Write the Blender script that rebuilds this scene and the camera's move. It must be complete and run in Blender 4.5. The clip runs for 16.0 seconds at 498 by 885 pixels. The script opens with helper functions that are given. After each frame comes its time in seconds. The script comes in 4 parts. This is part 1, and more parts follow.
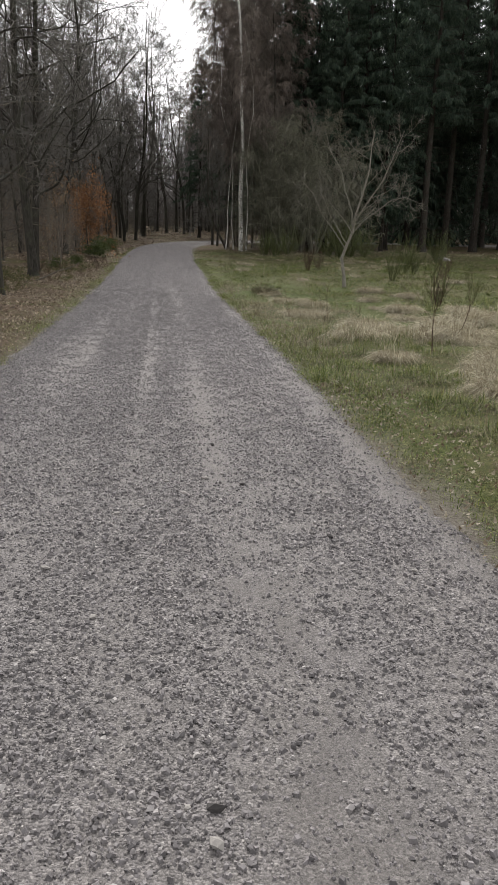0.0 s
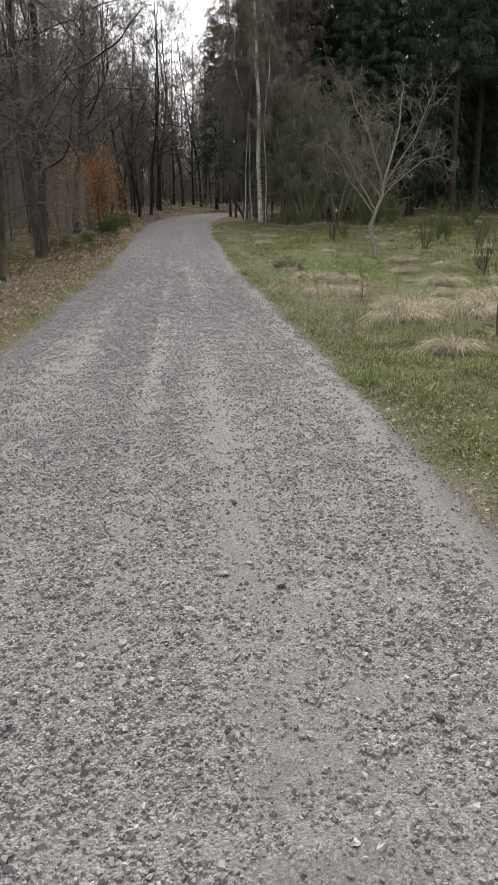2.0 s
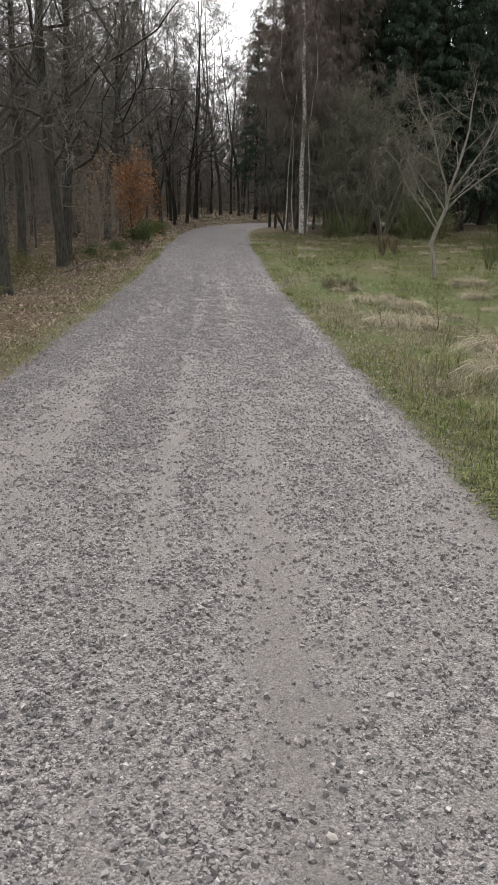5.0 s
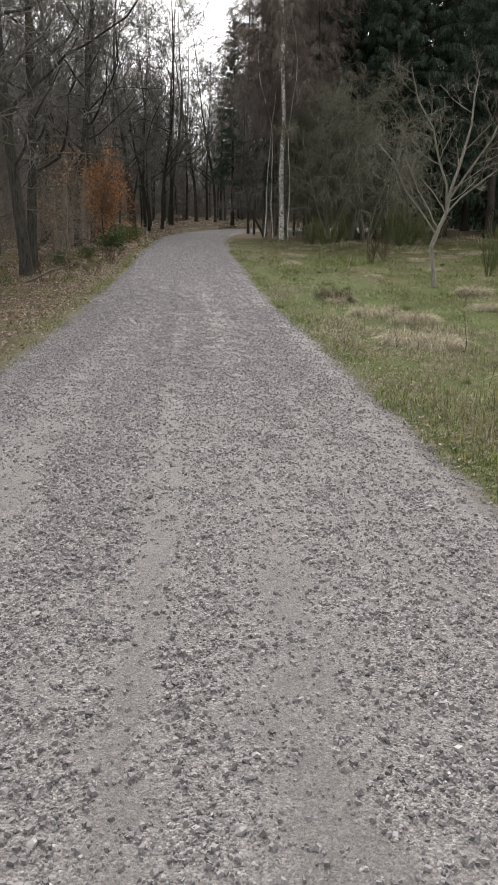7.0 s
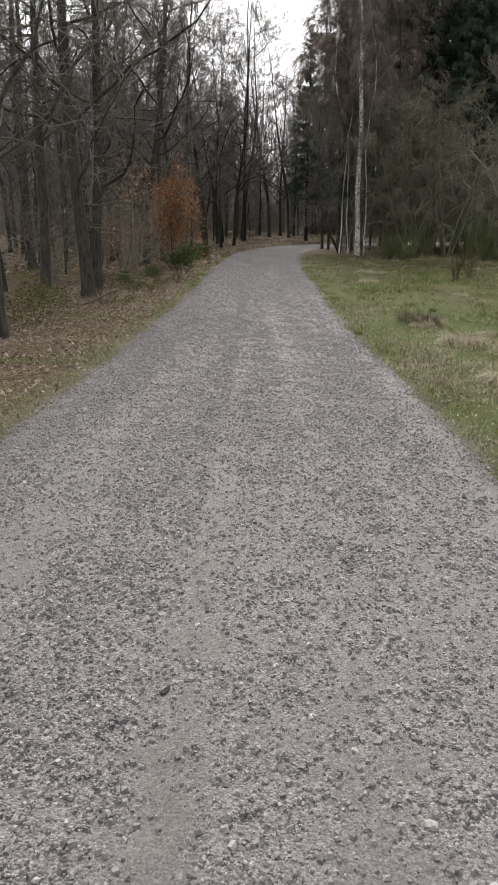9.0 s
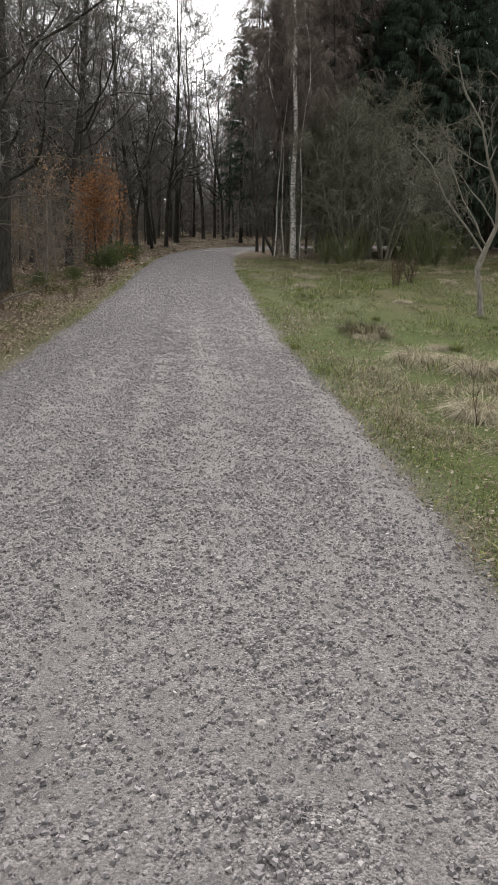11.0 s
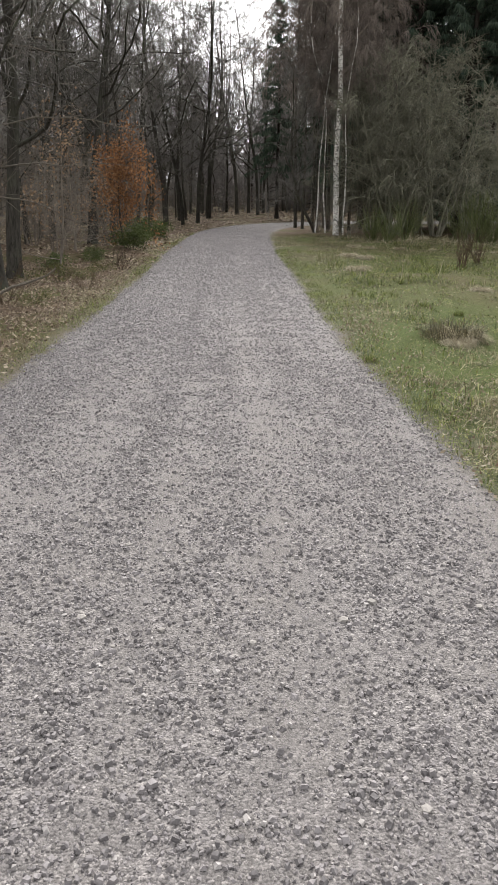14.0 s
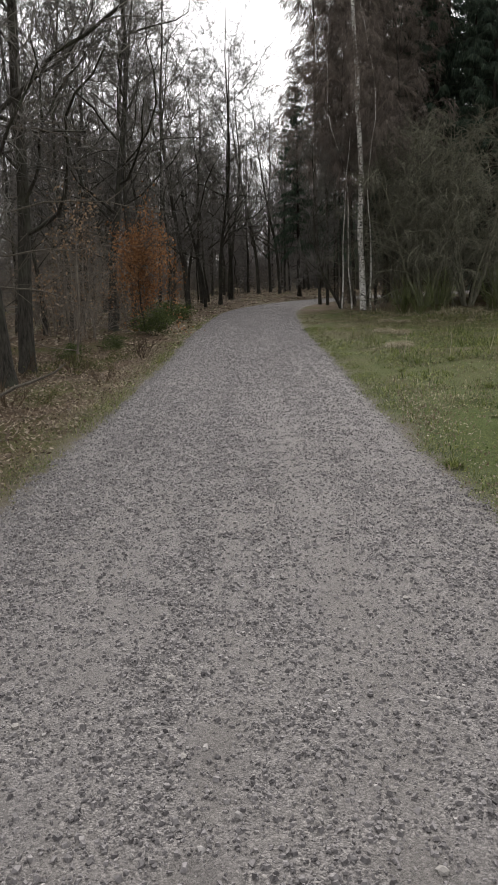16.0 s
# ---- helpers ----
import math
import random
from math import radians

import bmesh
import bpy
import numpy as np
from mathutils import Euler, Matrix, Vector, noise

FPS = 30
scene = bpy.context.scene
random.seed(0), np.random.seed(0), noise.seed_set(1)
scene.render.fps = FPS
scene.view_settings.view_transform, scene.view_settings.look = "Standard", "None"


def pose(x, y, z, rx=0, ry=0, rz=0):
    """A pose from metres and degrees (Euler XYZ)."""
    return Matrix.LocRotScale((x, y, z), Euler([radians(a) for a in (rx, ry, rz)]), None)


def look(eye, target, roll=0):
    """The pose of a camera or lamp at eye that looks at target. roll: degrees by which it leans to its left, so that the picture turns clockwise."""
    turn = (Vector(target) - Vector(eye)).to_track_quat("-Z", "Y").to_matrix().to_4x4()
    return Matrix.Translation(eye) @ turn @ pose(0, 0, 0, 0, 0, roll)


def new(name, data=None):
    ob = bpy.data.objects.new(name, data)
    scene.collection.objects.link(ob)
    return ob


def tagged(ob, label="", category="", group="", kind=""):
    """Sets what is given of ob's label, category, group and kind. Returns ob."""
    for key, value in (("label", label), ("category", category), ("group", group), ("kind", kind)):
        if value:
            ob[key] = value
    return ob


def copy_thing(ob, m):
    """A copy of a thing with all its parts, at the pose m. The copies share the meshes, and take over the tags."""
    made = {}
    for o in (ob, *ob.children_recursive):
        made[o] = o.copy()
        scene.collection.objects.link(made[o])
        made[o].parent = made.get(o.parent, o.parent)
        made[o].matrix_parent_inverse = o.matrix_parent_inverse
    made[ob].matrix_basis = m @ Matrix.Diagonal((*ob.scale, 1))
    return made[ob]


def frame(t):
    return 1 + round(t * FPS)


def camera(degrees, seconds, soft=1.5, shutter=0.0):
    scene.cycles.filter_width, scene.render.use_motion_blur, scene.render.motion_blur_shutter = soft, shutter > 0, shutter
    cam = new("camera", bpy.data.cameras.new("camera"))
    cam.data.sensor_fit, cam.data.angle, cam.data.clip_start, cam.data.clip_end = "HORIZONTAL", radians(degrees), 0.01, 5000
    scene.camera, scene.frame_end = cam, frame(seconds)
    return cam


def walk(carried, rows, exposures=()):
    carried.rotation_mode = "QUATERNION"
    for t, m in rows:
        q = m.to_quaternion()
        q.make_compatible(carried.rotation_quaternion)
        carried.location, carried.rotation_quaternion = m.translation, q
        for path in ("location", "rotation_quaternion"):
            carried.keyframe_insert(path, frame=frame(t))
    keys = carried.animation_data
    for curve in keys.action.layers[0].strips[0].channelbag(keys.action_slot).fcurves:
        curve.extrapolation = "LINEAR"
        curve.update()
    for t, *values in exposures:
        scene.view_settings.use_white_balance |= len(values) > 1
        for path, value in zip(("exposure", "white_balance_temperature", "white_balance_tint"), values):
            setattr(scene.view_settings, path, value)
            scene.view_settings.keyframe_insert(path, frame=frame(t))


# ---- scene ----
cam = camera(36.7, 16.0, 0.8)
PATH = [
    (0, (0.316, 0.353, 1.498), (0.254, 2.285, 0.984), 1.7),
    (0.5, (0.304, 0.766, 1.48), (0.224, 2.694, 0.951), 0.4),
    (1, (0.257, 1.188, 1.455), (0.185, 3.109, 0.905), 0.7),
    (1.5, (0.216, 1.639, 1.49), (0.163, 3.557, 0.927), 0.3),
    (1.9, (0.215, 1.991, 1.487), (0.117, 3.901, 0.903), -0.7),
    (2, (0.2, 2.064, 1.494), (0.072, 3.972, 0.91), -0.6),
    (2.5, (0.118, 2.507, 1.467), (-0.038, 4.41, 0.872), 0.5),
    (3, (0.083, 2.944, 1.492), (-0.055, 4.859, 0.934), -0.4),
    (3.5, (0.088, 3.406, 1.509), (-0.025, 5.323, 0.951), 0.2),
    (4, (-0.007, 3.861, 1.495), (-0.095, 5.779, 0.935), 1.9),
    (4.5, (-0.096, 4.284, 1.478), (-0.195, 6.209, 0.942), 1.3),
    (5, (-0.219, 4.727, 1.492), (-0.421, 6.636, 0.932), 1.0),
    (5.2, (-0.278, 4.909, 1.467), (-0.473, 6.816, 0.897), 1.2),
    (7.3, (-0.639, 6.919, 1.423), (-0.779, 8.84, 0.885), 0.8),
    (7.5, (-0.642, 7.072, 1.453), (-0.816, 8.992, 0.919), 0.6),
    (8, (-0.701, 7.488, 1.432), (-0.895, 9.414, 0.927), 1.6),
    (8.5, (-0.756, 7.91, 1.455), (-0.943, 9.837, 0.955), 1.9),
    (9, (-0.792, 8.319, 1.46), (-1.121, 10.226, 0.952), 0.3),
    (9.5, (-0.831, 8.733, 1.434), (-1.153, 10.638, 0.916), 0.5),
    (10, (-0.837, 9.2, 1.444), (-1.017, 11.132, 0.959), 0.9),
    (10.2, (-0.824, 9.378, 1.423), (-1.006, 11.31, 0.939), 0.1),
    (12.3, (-1.031, 11.462, 1.439), (-1.167, 13.385, 0.907), 2.7),
    (12.5, (-1.086, 11.643, 1.462), (-1.218, 13.566, 0.93), 2.3),
    (13, (-1.197, 12.05, 1.445), (-1.408, 13.962, 0.896), 1.2),
    (13.5, (-1.314, 12.474, 1.443), (-1.575, 14.377, 0.885), 1.6),
    (14, (-1.414, 12.934, 1.461), (-1.659, 14.838, 0.901), 0.7),
    (14.5, (-1.47, 13.396, 1.464), (-1.723, 15.326, 1.005), -0.2),
    (15, (-1.592, 13.837, 1.446), (-1.853, 15.79, 1.098), 0.8),
    (15.5, (-1.713, 14.291, 1.455), (-1.964, 16.242, 1.092), -0.5),
    (16, (-1.852, 14.714, 1.476), (-2.174, 16.654, 1.111), -2.1),
]
EXPOSURES = [(0.0, 1.27), (1.0, 1.35), (2.5, 1.73), (4.0, 1.76), (5.0, 1.58), (8.0, 1.7), (9.5, 1.55), (12.5, 1.68), (13.0, 1.8), (14.5, 1.88), (15.0, 1.72), (15.4, 1.24), (16.0, 1.23)]
walk(cam, [(t, look(eye, target, roll)) for t, eye, target, roll in PATH], EXPOSURES)

# ---- daylight: a white overcast sky with a broad, weak sun behind it ----
SUN_UP, SUN_ROUND = radians(46), radians(-10)
world = bpy.data.worlds.new("overcast_sky")
scene.world = world
world.use_nodes = True
wn, wl = world.node_tree.nodes, world.node_tree.links
wn.clear()
sky = wn.new("ShaderNodeTexSky")
sky.sky_type, sky.sun_disc = "NISHITA", False
sky.sun_elevation, sky.sun_rotation = SUN_UP, SUN_ROUND
sky.dust_density, sky.air_density = 4.0, 1.0
veil = wn.new("ShaderNodeHueSaturation")
veil.inputs["Saturation"].default_value = 0.12
cloud = wn.new("ShaderNodeMix")
cloud.data_type = "RGBA"
cloud.inputs["Factor"].default_value = 0.7
cloud.inputs[7].default_value = (3.66, 3.64, 3.64, 1)
bg = wn.new("ShaderNodeBackground")
bg.inputs["Strength"].default_value = 0.13
wout = wn.new("ShaderNodeOutputWorld")
wl.new(sky.outputs[0], veil.inputs["Color"])
wl.new(veil.outputs[0], cloud.inputs[6])
wl.new(cloud.outputs[2], bg.inputs["Color"])
wl.new(bg.outputs[0], wout.inputs["Surface"])
sun = new("sun", bpy.data.lights.new("sun", "SUN"))
sun.data.energy, sun.data.angle, sun.data.color = 1.6, radians(20), (1.0, 0.97, 0.93)
sun.matrix_world = look((0, 0, 60), (0 - 40 * math.sin(SUN_ROUND) * math.cos(SUN_UP), 0 - 40 * math.cos(SUN_ROUND) * math.cos(SUN_UP), 60 - 40 * math.sin(SUN_UP)))


# ---- materials ----
class Mat:
    """A node material under construction."""

    def __init__(self, name, rough=0.85, spec=0.3):
        self.m = bpy.data.materials.new(name)
        self.m.use_nodes = True
        self.n, self.l = self.m.node_tree.nodes, self.m.node_tree.links
        self.b = self.n["Principled BSDF"]
        self.b.inputs["Roughness"].default_value = rough
        self.b.inputs["Specular IOR Level"].default_value = spec
        self.tc = self.n.new("ShaderNodeTexCoord")

    def coord(self, scale=(1, 1, 1), kind="Object"):
        mp = self.n.new("ShaderNodeMapping")
        mp.inputs["Scale"].default_value = scale
        self.l.new(self.tc.outputs[kind], mp.inputs["Vector"])
        return mp.outputs[0]

    def noise(self, scale, detail=4.0, rough=0.6, at=None, distort=0.0):
        t = self.n.new("ShaderNodeTexNoise")
        t.inputs["Scale"].default_value, t.inputs["Detail"].default_value = scale, detail
        t.inputs["Roughness"].default_value, t.inputs["Distortion"].default_value = rough, distort
        self.l.new(at or self.coord(), t.inputs["Vector"])
        return t.outputs["Fac"]

    def cells(self, scale, at=None, out="Distance", feature="F1"):
        t = self.n.new("ShaderNodeTexVoronoi")
        t.feature = feature
        t.inputs["Scale"].default_value = scale
        self.l.new(at or self.coord(), t.inputs["Vector"])
        return t.outputs[out]

    def ramp(self, fac, *stops):
        r = self.n.new("ShaderNodeValToRGB")
        while len(r.color_ramp.elements) < len(stops):
            r.color_ramp.elements.new(0.5)
        for e, (p, c) in zip(r.color_ramp.elements, stops):
            e.position, e.color = p, (*(c if isinstance(c, tuple) else (c, c, c)), 1)
        self.l.new(fac, r.inputs["Fac"])
        return r.outputs["Color"]

    def mix(self, fac, a, b, mode="MIX"):
        x = self.n.new("ShaderNodeMix")
        x.data_type, x.blend_type = "RGBA", mode
        for sock, v in ((x.inputs["Factor"], fac), (x.inputs[6], a), (x.inputs[7], b)):
            if isinstance(v, (int, float)):
                sock.default_value = v
            elif isinstance(v, tuple):
                sock.default_value = (*v, 1)
            else:
                self.l.new(v, sock)
        return x.outputs[2]

    def math(self, op, a, b):
        x = self.n.new("ShaderNodeMath")
        x.operation = op
        for sock, v in zip(x.inputs, (a, b)):
            if isinstance(v, (int, float)):
                sock.default_value = v
            else:
                self.l.new(v, sock)
        return x.outputs[0]

    def attr(self, name):
        x = self.n.new("ShaderNodeAttribute")
        x.attribute_name = name
        return x.outputs["Fac"]

    def island(self):
        return self.n.new("ShaderNodeNewGeometry").outputs["Random Per Island"]

    def each(self):
        return self.n.new("ShaderNodeObjectInfo").outputs["Random"]

    def done(self, colour, bump=None, strength=0.5, distance=0.01, through_light=0.0):
        self.l.new(colour, self.b.inputs["Base Color"])
        if bump is not None:
            x = self.n.new("ShaderNodeBump")
            x.inputs["Strength"].default_value, x.inputs["Distance"].default_value = strength, distance
            self.l.new(bump, x.inputs["Height"])
            self.l.new(x.outputs[0], self.b.inputs["Normal"])
        return self.m


def bark(name, dark, light, lichen, scale=9.0):
    """Furrowed bark with greenish-grey algae patches."""
    k = Mat(name, 0.9, 0.15)
    furrow = k.noise(scale, 5, 0.65, k.coord((3.0, 3.0, 0.5)), 0.6)
    patch = k.noise(1.6, 3, 0.6)
    c = k.ramp(furrow, (0.3, dark), (0.68, light))
    c = k.mix(k.ramp(patch, (0.48, 0.0), (0.72, 0.75)), c, lichen)
    tone = k.math("ADD", k.math("MULTIPLY", k.each(), 0.5), 0.75)
    c = k.mix(1.0, c, tone, "MULTIPLY")
    return k.done(c, furrow, 0.9, 0.03)


def leafy(name, *stops, rough=0.7, spec=0.25):
    """Small leaves, blades or needles: each piece takes its own tone."""
    k = Mat(name, rough, spec)
    c = k.ramp(k.island(), *stops)
    c = k.mix(0.4, c, k.ramp(k.noise(0.9, 3), (0.3, 0.5), (0.7, 1.1)), "MULTIPLY")
    glow, both = k.n.new("ShaderNodeBsdfTranslucent"), k.n.new("ShaderNodeMixShader")
    both.inputs[0].default_value = 0.35
    k.l.new(c, glow.inputs["Color"])
    k.l.new(k.b.outputs[0], both.inputs[1])
    k.l.new(glow.outputs[0], both.inputs[2])
    k.l.new(both.outputs[0], k.n["Material Output"].inputs["Surface"])
    return k.done(c)


M_OAK = bark("oak_bark", (0.011, 0.01, 0.009), (0.075, 0.068, 0.057), (0.075, 0.08, 0.056))
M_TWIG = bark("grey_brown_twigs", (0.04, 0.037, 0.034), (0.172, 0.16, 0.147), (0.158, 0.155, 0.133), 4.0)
# paler copy of the twig bark: distance haze painted into the colour
M_HAZETWIG = bark("hazed_grey_twigs", (0.07, 0.063, 0.061), (0.23, 0.21, 0.2), (0.195, 0.183, 0.17), 4.0)
M_BRUSH = bark("brushwood_stems", (0.055, 0.047, 0.039), (0.2, 0.172, 0.145), (0.17, 0.15, 0.12), 5.0)
M_WILLOW = bark("willow_twigs", (0.07, 0.067, 0.05), (0.225, 0.215, 0.165), (0.175, 0.178, 0.125), 4.0)
M_BIRCHTWIG = bark("birch_twigs", (0.075, 0.06, 0.052), (0.21, 0.174, 0.153), (0.172, 0.148, 0.125), 4.0)
M_PALE = bark("pale_grey_bark", (0.09, 0.083, 0.07), (0.27, 0.25, 0.215), (0.19, 0.185, 0.14), 12.0)
M_SPRUCEBARK = bark("spruce_bark", (0.013, 0.01, 0.009), (0.05, 0.042, 0.034), (0.05, 0.05, 0.042), 9.0)
M_DEADWOOD = bark("dead_grey_wood", (0.05, 0.043, 0.036), (0.13, 0.115, 0.095), (0.095, 0.088, 0.068), 12.0)
M_PALESTALK = bark("bleached_stalk", (0.22, 0.19, 0.13), (0.42, 0.38, 0.28), (0.35, 0.31, 0.22), 20.0)
M_REDSTEM = bark("brown_stems", (0.035, 0.025, 0.018), (0.11, 0.078, 0.052), (0.08, 0.072, 0.042), 6.0)
M_NEEDLE = leafy("spruce_needles", (0.0, (0.027, 0.043, 0.033)), (0.6, (0.056, 0.083, 0.057)), (1.0, (0.1, 0.13, 0.088)))
M_BROOM = leafy("broom_stems", (0.0, (0.055, 0.066, 0.024)), (0.6, (0.135, 0.16, 0.06)), (1.0, (0.24, 0.25, 0.115)))
M_EVERGREEN = leafy("evergreen_bush", (0.0, (0.022, 0.034, 0.01)), (1.0, (0.1, 0.125, 0.038)))
M_RUST = leafy("rust_beech_leaves", (0.0, (0.14, 0.066, 0.03)), (0.6, (0.27, 0.132, 0.058)), (1.0, (0.38, 0.21, 0.1)))
M_BROWNLEAF = leafy("brown_dry_leaves", (0.0, (0.14, 0.09, 0.055)), (1.0, (0.31, 0.22, 0.145)))
M_LITTER = leafy("leaf_litter", (0.0, (0.06, 0.04, 0.027)), (0.5, (0.165, 0.122, 0.088)), (1.0, (0.36, 0.3, 0.225)))
M_PALELEAF = leafy("bleached_leaves", (0.0, (0.08, 0.055, 0.034)), (0.6, (0.19, 0.152, 0.105)), (1.0, (0.36, 0.32, 0.25)))
M_GREEN = leafy("green_grass", (0.0, (0.032, 0.05, 0.01)), (0.6, (0.105, 0.134, 0.03)), (1.0, (0.25, 0.252, 0.09)))
M_STRAW = leafy("dry_grass", (0.0, (0.075, 0.066, 0.034)), (0.55, (0.175, 0.152, 0.088)), (1.0, (0.37, 0.335, 0.215)))
M_TUSSOCK = leafy("bleached_grass", (0.0, (0.12, 0.1, 0.062)), (0.5, (0.28, 0.242, 0.158)), (1.0, (0.55, 0.5, 0.365)))
M_RUSH = leafy("rush_blades", (0.0, (0.03, 0.026, 0.015)), (0.7, (0.085, 0.075, 0.04)), (1.0, (0.17, 0.15, 0.085)))


def birch_bark():
    k = Mat("birch_bark", 0.7, 0.3)
    up = k.coord((5.0, 5.0, 10.0))
    marks = k.noise(1.7, 4, 0.7, up)
    low = k.noise(2.2, 4, 0.65, k.coord((1.5, 1.5, 0.8)))
    c = k.ramp(marks, (0.43, (0.035, 0.031, 0.028)), (0.49, (0.6, 0.575, 0.54)), (0.72, (0.8, 0.78, 0.74)))
    c = k.mix(k.ramp(low, (0.54, 0.0), (0.68, 0.75)), c, (0.11, 0.1, 0.08))
    return k.done(c, marks, 0.4, 0.01)


M_BIRCH = birch_bark()


def road_surface():
    """Rolled grit: pale dusty fines in the wheel tracks, darker chippings bedded between them, the shade in their gaps
    painted on.
    """
    k = Mat("gravel_surface", 0.9, 0.22)
    at = k.coord()
    fine = k.noise(420, 3, 0.8, at)
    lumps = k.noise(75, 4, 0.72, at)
    bed = k.cells(95, at)
    tint = k.cells(95, at, "Color")
    broad = k.noise(0.9, 3, 0.6, k.coord((1.6, 0.3, 1)))
    mid = k.noise(6, 4, 0.65, k.coord((1.3, 0.5, 1)))
    base = k.ramp(broad, (0.3, (0.212, 0.194, 0.182)), (0.55, (0.217, 0.202, 0.195)), (0.75, (0.206, 0.193, 0.197)))
    base = k.mix(k.ramp(mid, (0.4, 0.0), (0.7, 0.5)), base, (0.25, 0.231, 0.211))
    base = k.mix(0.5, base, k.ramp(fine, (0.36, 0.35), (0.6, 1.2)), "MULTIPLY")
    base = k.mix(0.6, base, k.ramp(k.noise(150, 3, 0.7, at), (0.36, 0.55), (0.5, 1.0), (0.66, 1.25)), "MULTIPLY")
    loose = k.attr("loose")
    chips = k.ramp(tint, (0.1, (0.092, 0.085, 0.086)), (0.6, (0.184, 0.17, 0.17)), (0.9, (0.3, 0.28, 0.27)))
    # near-black pits: shade of the crevices between chippings, painted into the colour
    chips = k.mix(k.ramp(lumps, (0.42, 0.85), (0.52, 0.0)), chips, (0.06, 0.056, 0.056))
    base = k.mix(k.math("ADD", k.math("MULTIPLY", loose, 0.45), 0.35), base, chips)
    dirt = k.ramp(lumps, (0.35, (0.055, 0.048, 0.04)), (0.6, (0.15, 0.134, 0.118)))
    base = k.mix(k.math("MULTIPLY", k.attr("edge"), k.ramp(k.noise(9, 3, 0.6, at), (0.3, 0.45), (0.6, 1.0))), base, dirt)
    stony = k.mix(k.math("ADD", k.math("MULTIPLY", loose, 0.7), 0.3), fine, k.mix(0.35, k.ramp(bed, (0.0, 1.0), (0.7, 0.0)), lumps))
    return k.done(base, stony, 1.0, 0.012)


def stone_mat(name, lo, mid, hi):
    k = Mat(name, 0.85, 0.25)
    c = k.ramp(k.island(), (0.0, lo), (0.4, mid), (0.9, tuple(c * 1.25 for c in mid)), (1.0, hi))
    c = k.mix(0.4, c, k.ramp(k.noise(150, 3), (0.3, 0.5), (0.7, 1.0)), "MULTIPLY")
    return k.done(c, k.noise(300, 2), 0.3, 0.002)


def ground_mat():
    k = Mat("woodland_ground", 0.95, 0.1)
    at = k.coord()
    n1, n2, n3 = k.noise(0.5, 5, 0.65, at), k.noise(6, 5, 0.7, at), k.noise(45, 4, 0.7, at)
    bits = k.cells(22, at, "Color")
    soil = k.ramp(n2, (0.3, (0.025, 0.018, 0.012)), (0.7, (0.07, 0.052, 0.035)))
    litter = k.mix(0.65, soil, k.ramp(bits, (0.1, (0.04, 0.026, 0.017)), (0.6, (0.12, 0.082, 0.054)), (0.95, (0.22, 0.17, 0.12))))
    moss = k.ramp(n3, (0.3, (0.03, 0.034, 0.01)), (0.7, (0.09, 0.095, 0.026)))
    litter = k.mix(k.ramp(n1, (0.46, 0.0), (0.6, 0.75)), litter, moss)
    green = k.ramp(n3, (0.35, (0.022, 0.033, 0.008)), (0.7, (0.09, 0.12, 0.03)))
    dry = k.ramp(n3, (0.35, (0.03, 0.026, 0.012)), (0.7, (0.15, 0.13, 0.068)))
    turf = k.mix(k.ramp(k.mix(0.4, n1, n2), (0.38, 0.1), (0.58, 0.95)), green, dry)
    c = k.mix(k.attr("turf"), litter, turf)
    c = k.mix(k.math("MULTIPLY", k.attr("lush"), 0.75), c, green)
    grime = k.ramp(n3, (0.3, (0.07, 0.06, 0.05)), (0.7, (0.17, 0.152, 0.13)))
    c = k.mix(k.attr("grit"), c, grime)
    return k.done(c, k.mix(0.6, n2, n3), 0.9, 0.05)


M_ROAD = road_surface()
M_STONE = stone_mat("loose_chippings", (0.1, 0.093, 0.095), (0.186, 0.173, 0.174), (0.35, 0.33, 0.318))
M_COBBLE = stone_mat("larger_stones", (0.13, 0.12, 0.115), (0.21, 0.197, 0.185), (0.3, 0.285, 0.27))
M_GROUND = ground_mat()


# ---- mesh tools ----
def mesh_of(name, verts, faces, material, smooth=False):
    """A mesh from an (n, 3) array and a (k, 3 or 4) array of corners."""
    verts, faces = np.asarray(verts, np.float32), np.asarray(faces, np.int32)
    me = bpy.data.meshes.new(name)
    k, c = faces.shape
    me.vertices.add(len(verts))
    me.vertices.foreach_set("co", verts.ravel())
    me.loops.add(k * c)
    me.loops.foreach_set("vertex_index", faces.ravel())
    me.polygons.add(k)
    me.polygons.foreach_set("loop_start", np.arange(0, k * c, c, dtype=np.int32))
    me.polygons.foreach_set("use_smooth", np.full(k, smooth))
    me.materials.append(material)
    me.update(calc_edges=True)
    return me


def part(name, me, parent, label=""):
    ob = new(name, me)
    ob.parent = parent
    return tagged(ob, label)


def tubes(branches):
    """Tapered tubes round polylines: a list of (points, radii, sides)."""
    vs, fs, n = [], [], 0
    for pts, rad, sides in branches:
        d = pts[-1] - pts[0]
        d = d / (np.linalg.norm(d) + 1e-9)
        ref = np.array((1.0, 0, 0)) if abs(d[0]) < 0.8 else np.array((0, 1.0, 0))
        u = np.cross(d, ref)
        u /= np.linalg.norm(u)
        w = np.cross(d, u)
        a = np.arange(sides) * (2 * np.pi / sides)
        ring = np.cos(a)[:, None] * u + np.sin(a)[:, None] * w
        m = len(pts)
        vs.append((pts[:, None, :] + rad[:, None, None] * ring[None]).reshape(-1, 3))
        i = np.arange(m - 1)[:, None] * sides
        j = np.arange(sides)[None]
        q = (j + 1) % sides
        fs.append(np.stack((i + j, i + q, i + sides + q, i + sides + j), -1).reshape(-1, 4) + n)
        n += m * sides
    return np.concatenate(vs), np.concatenate(fs)


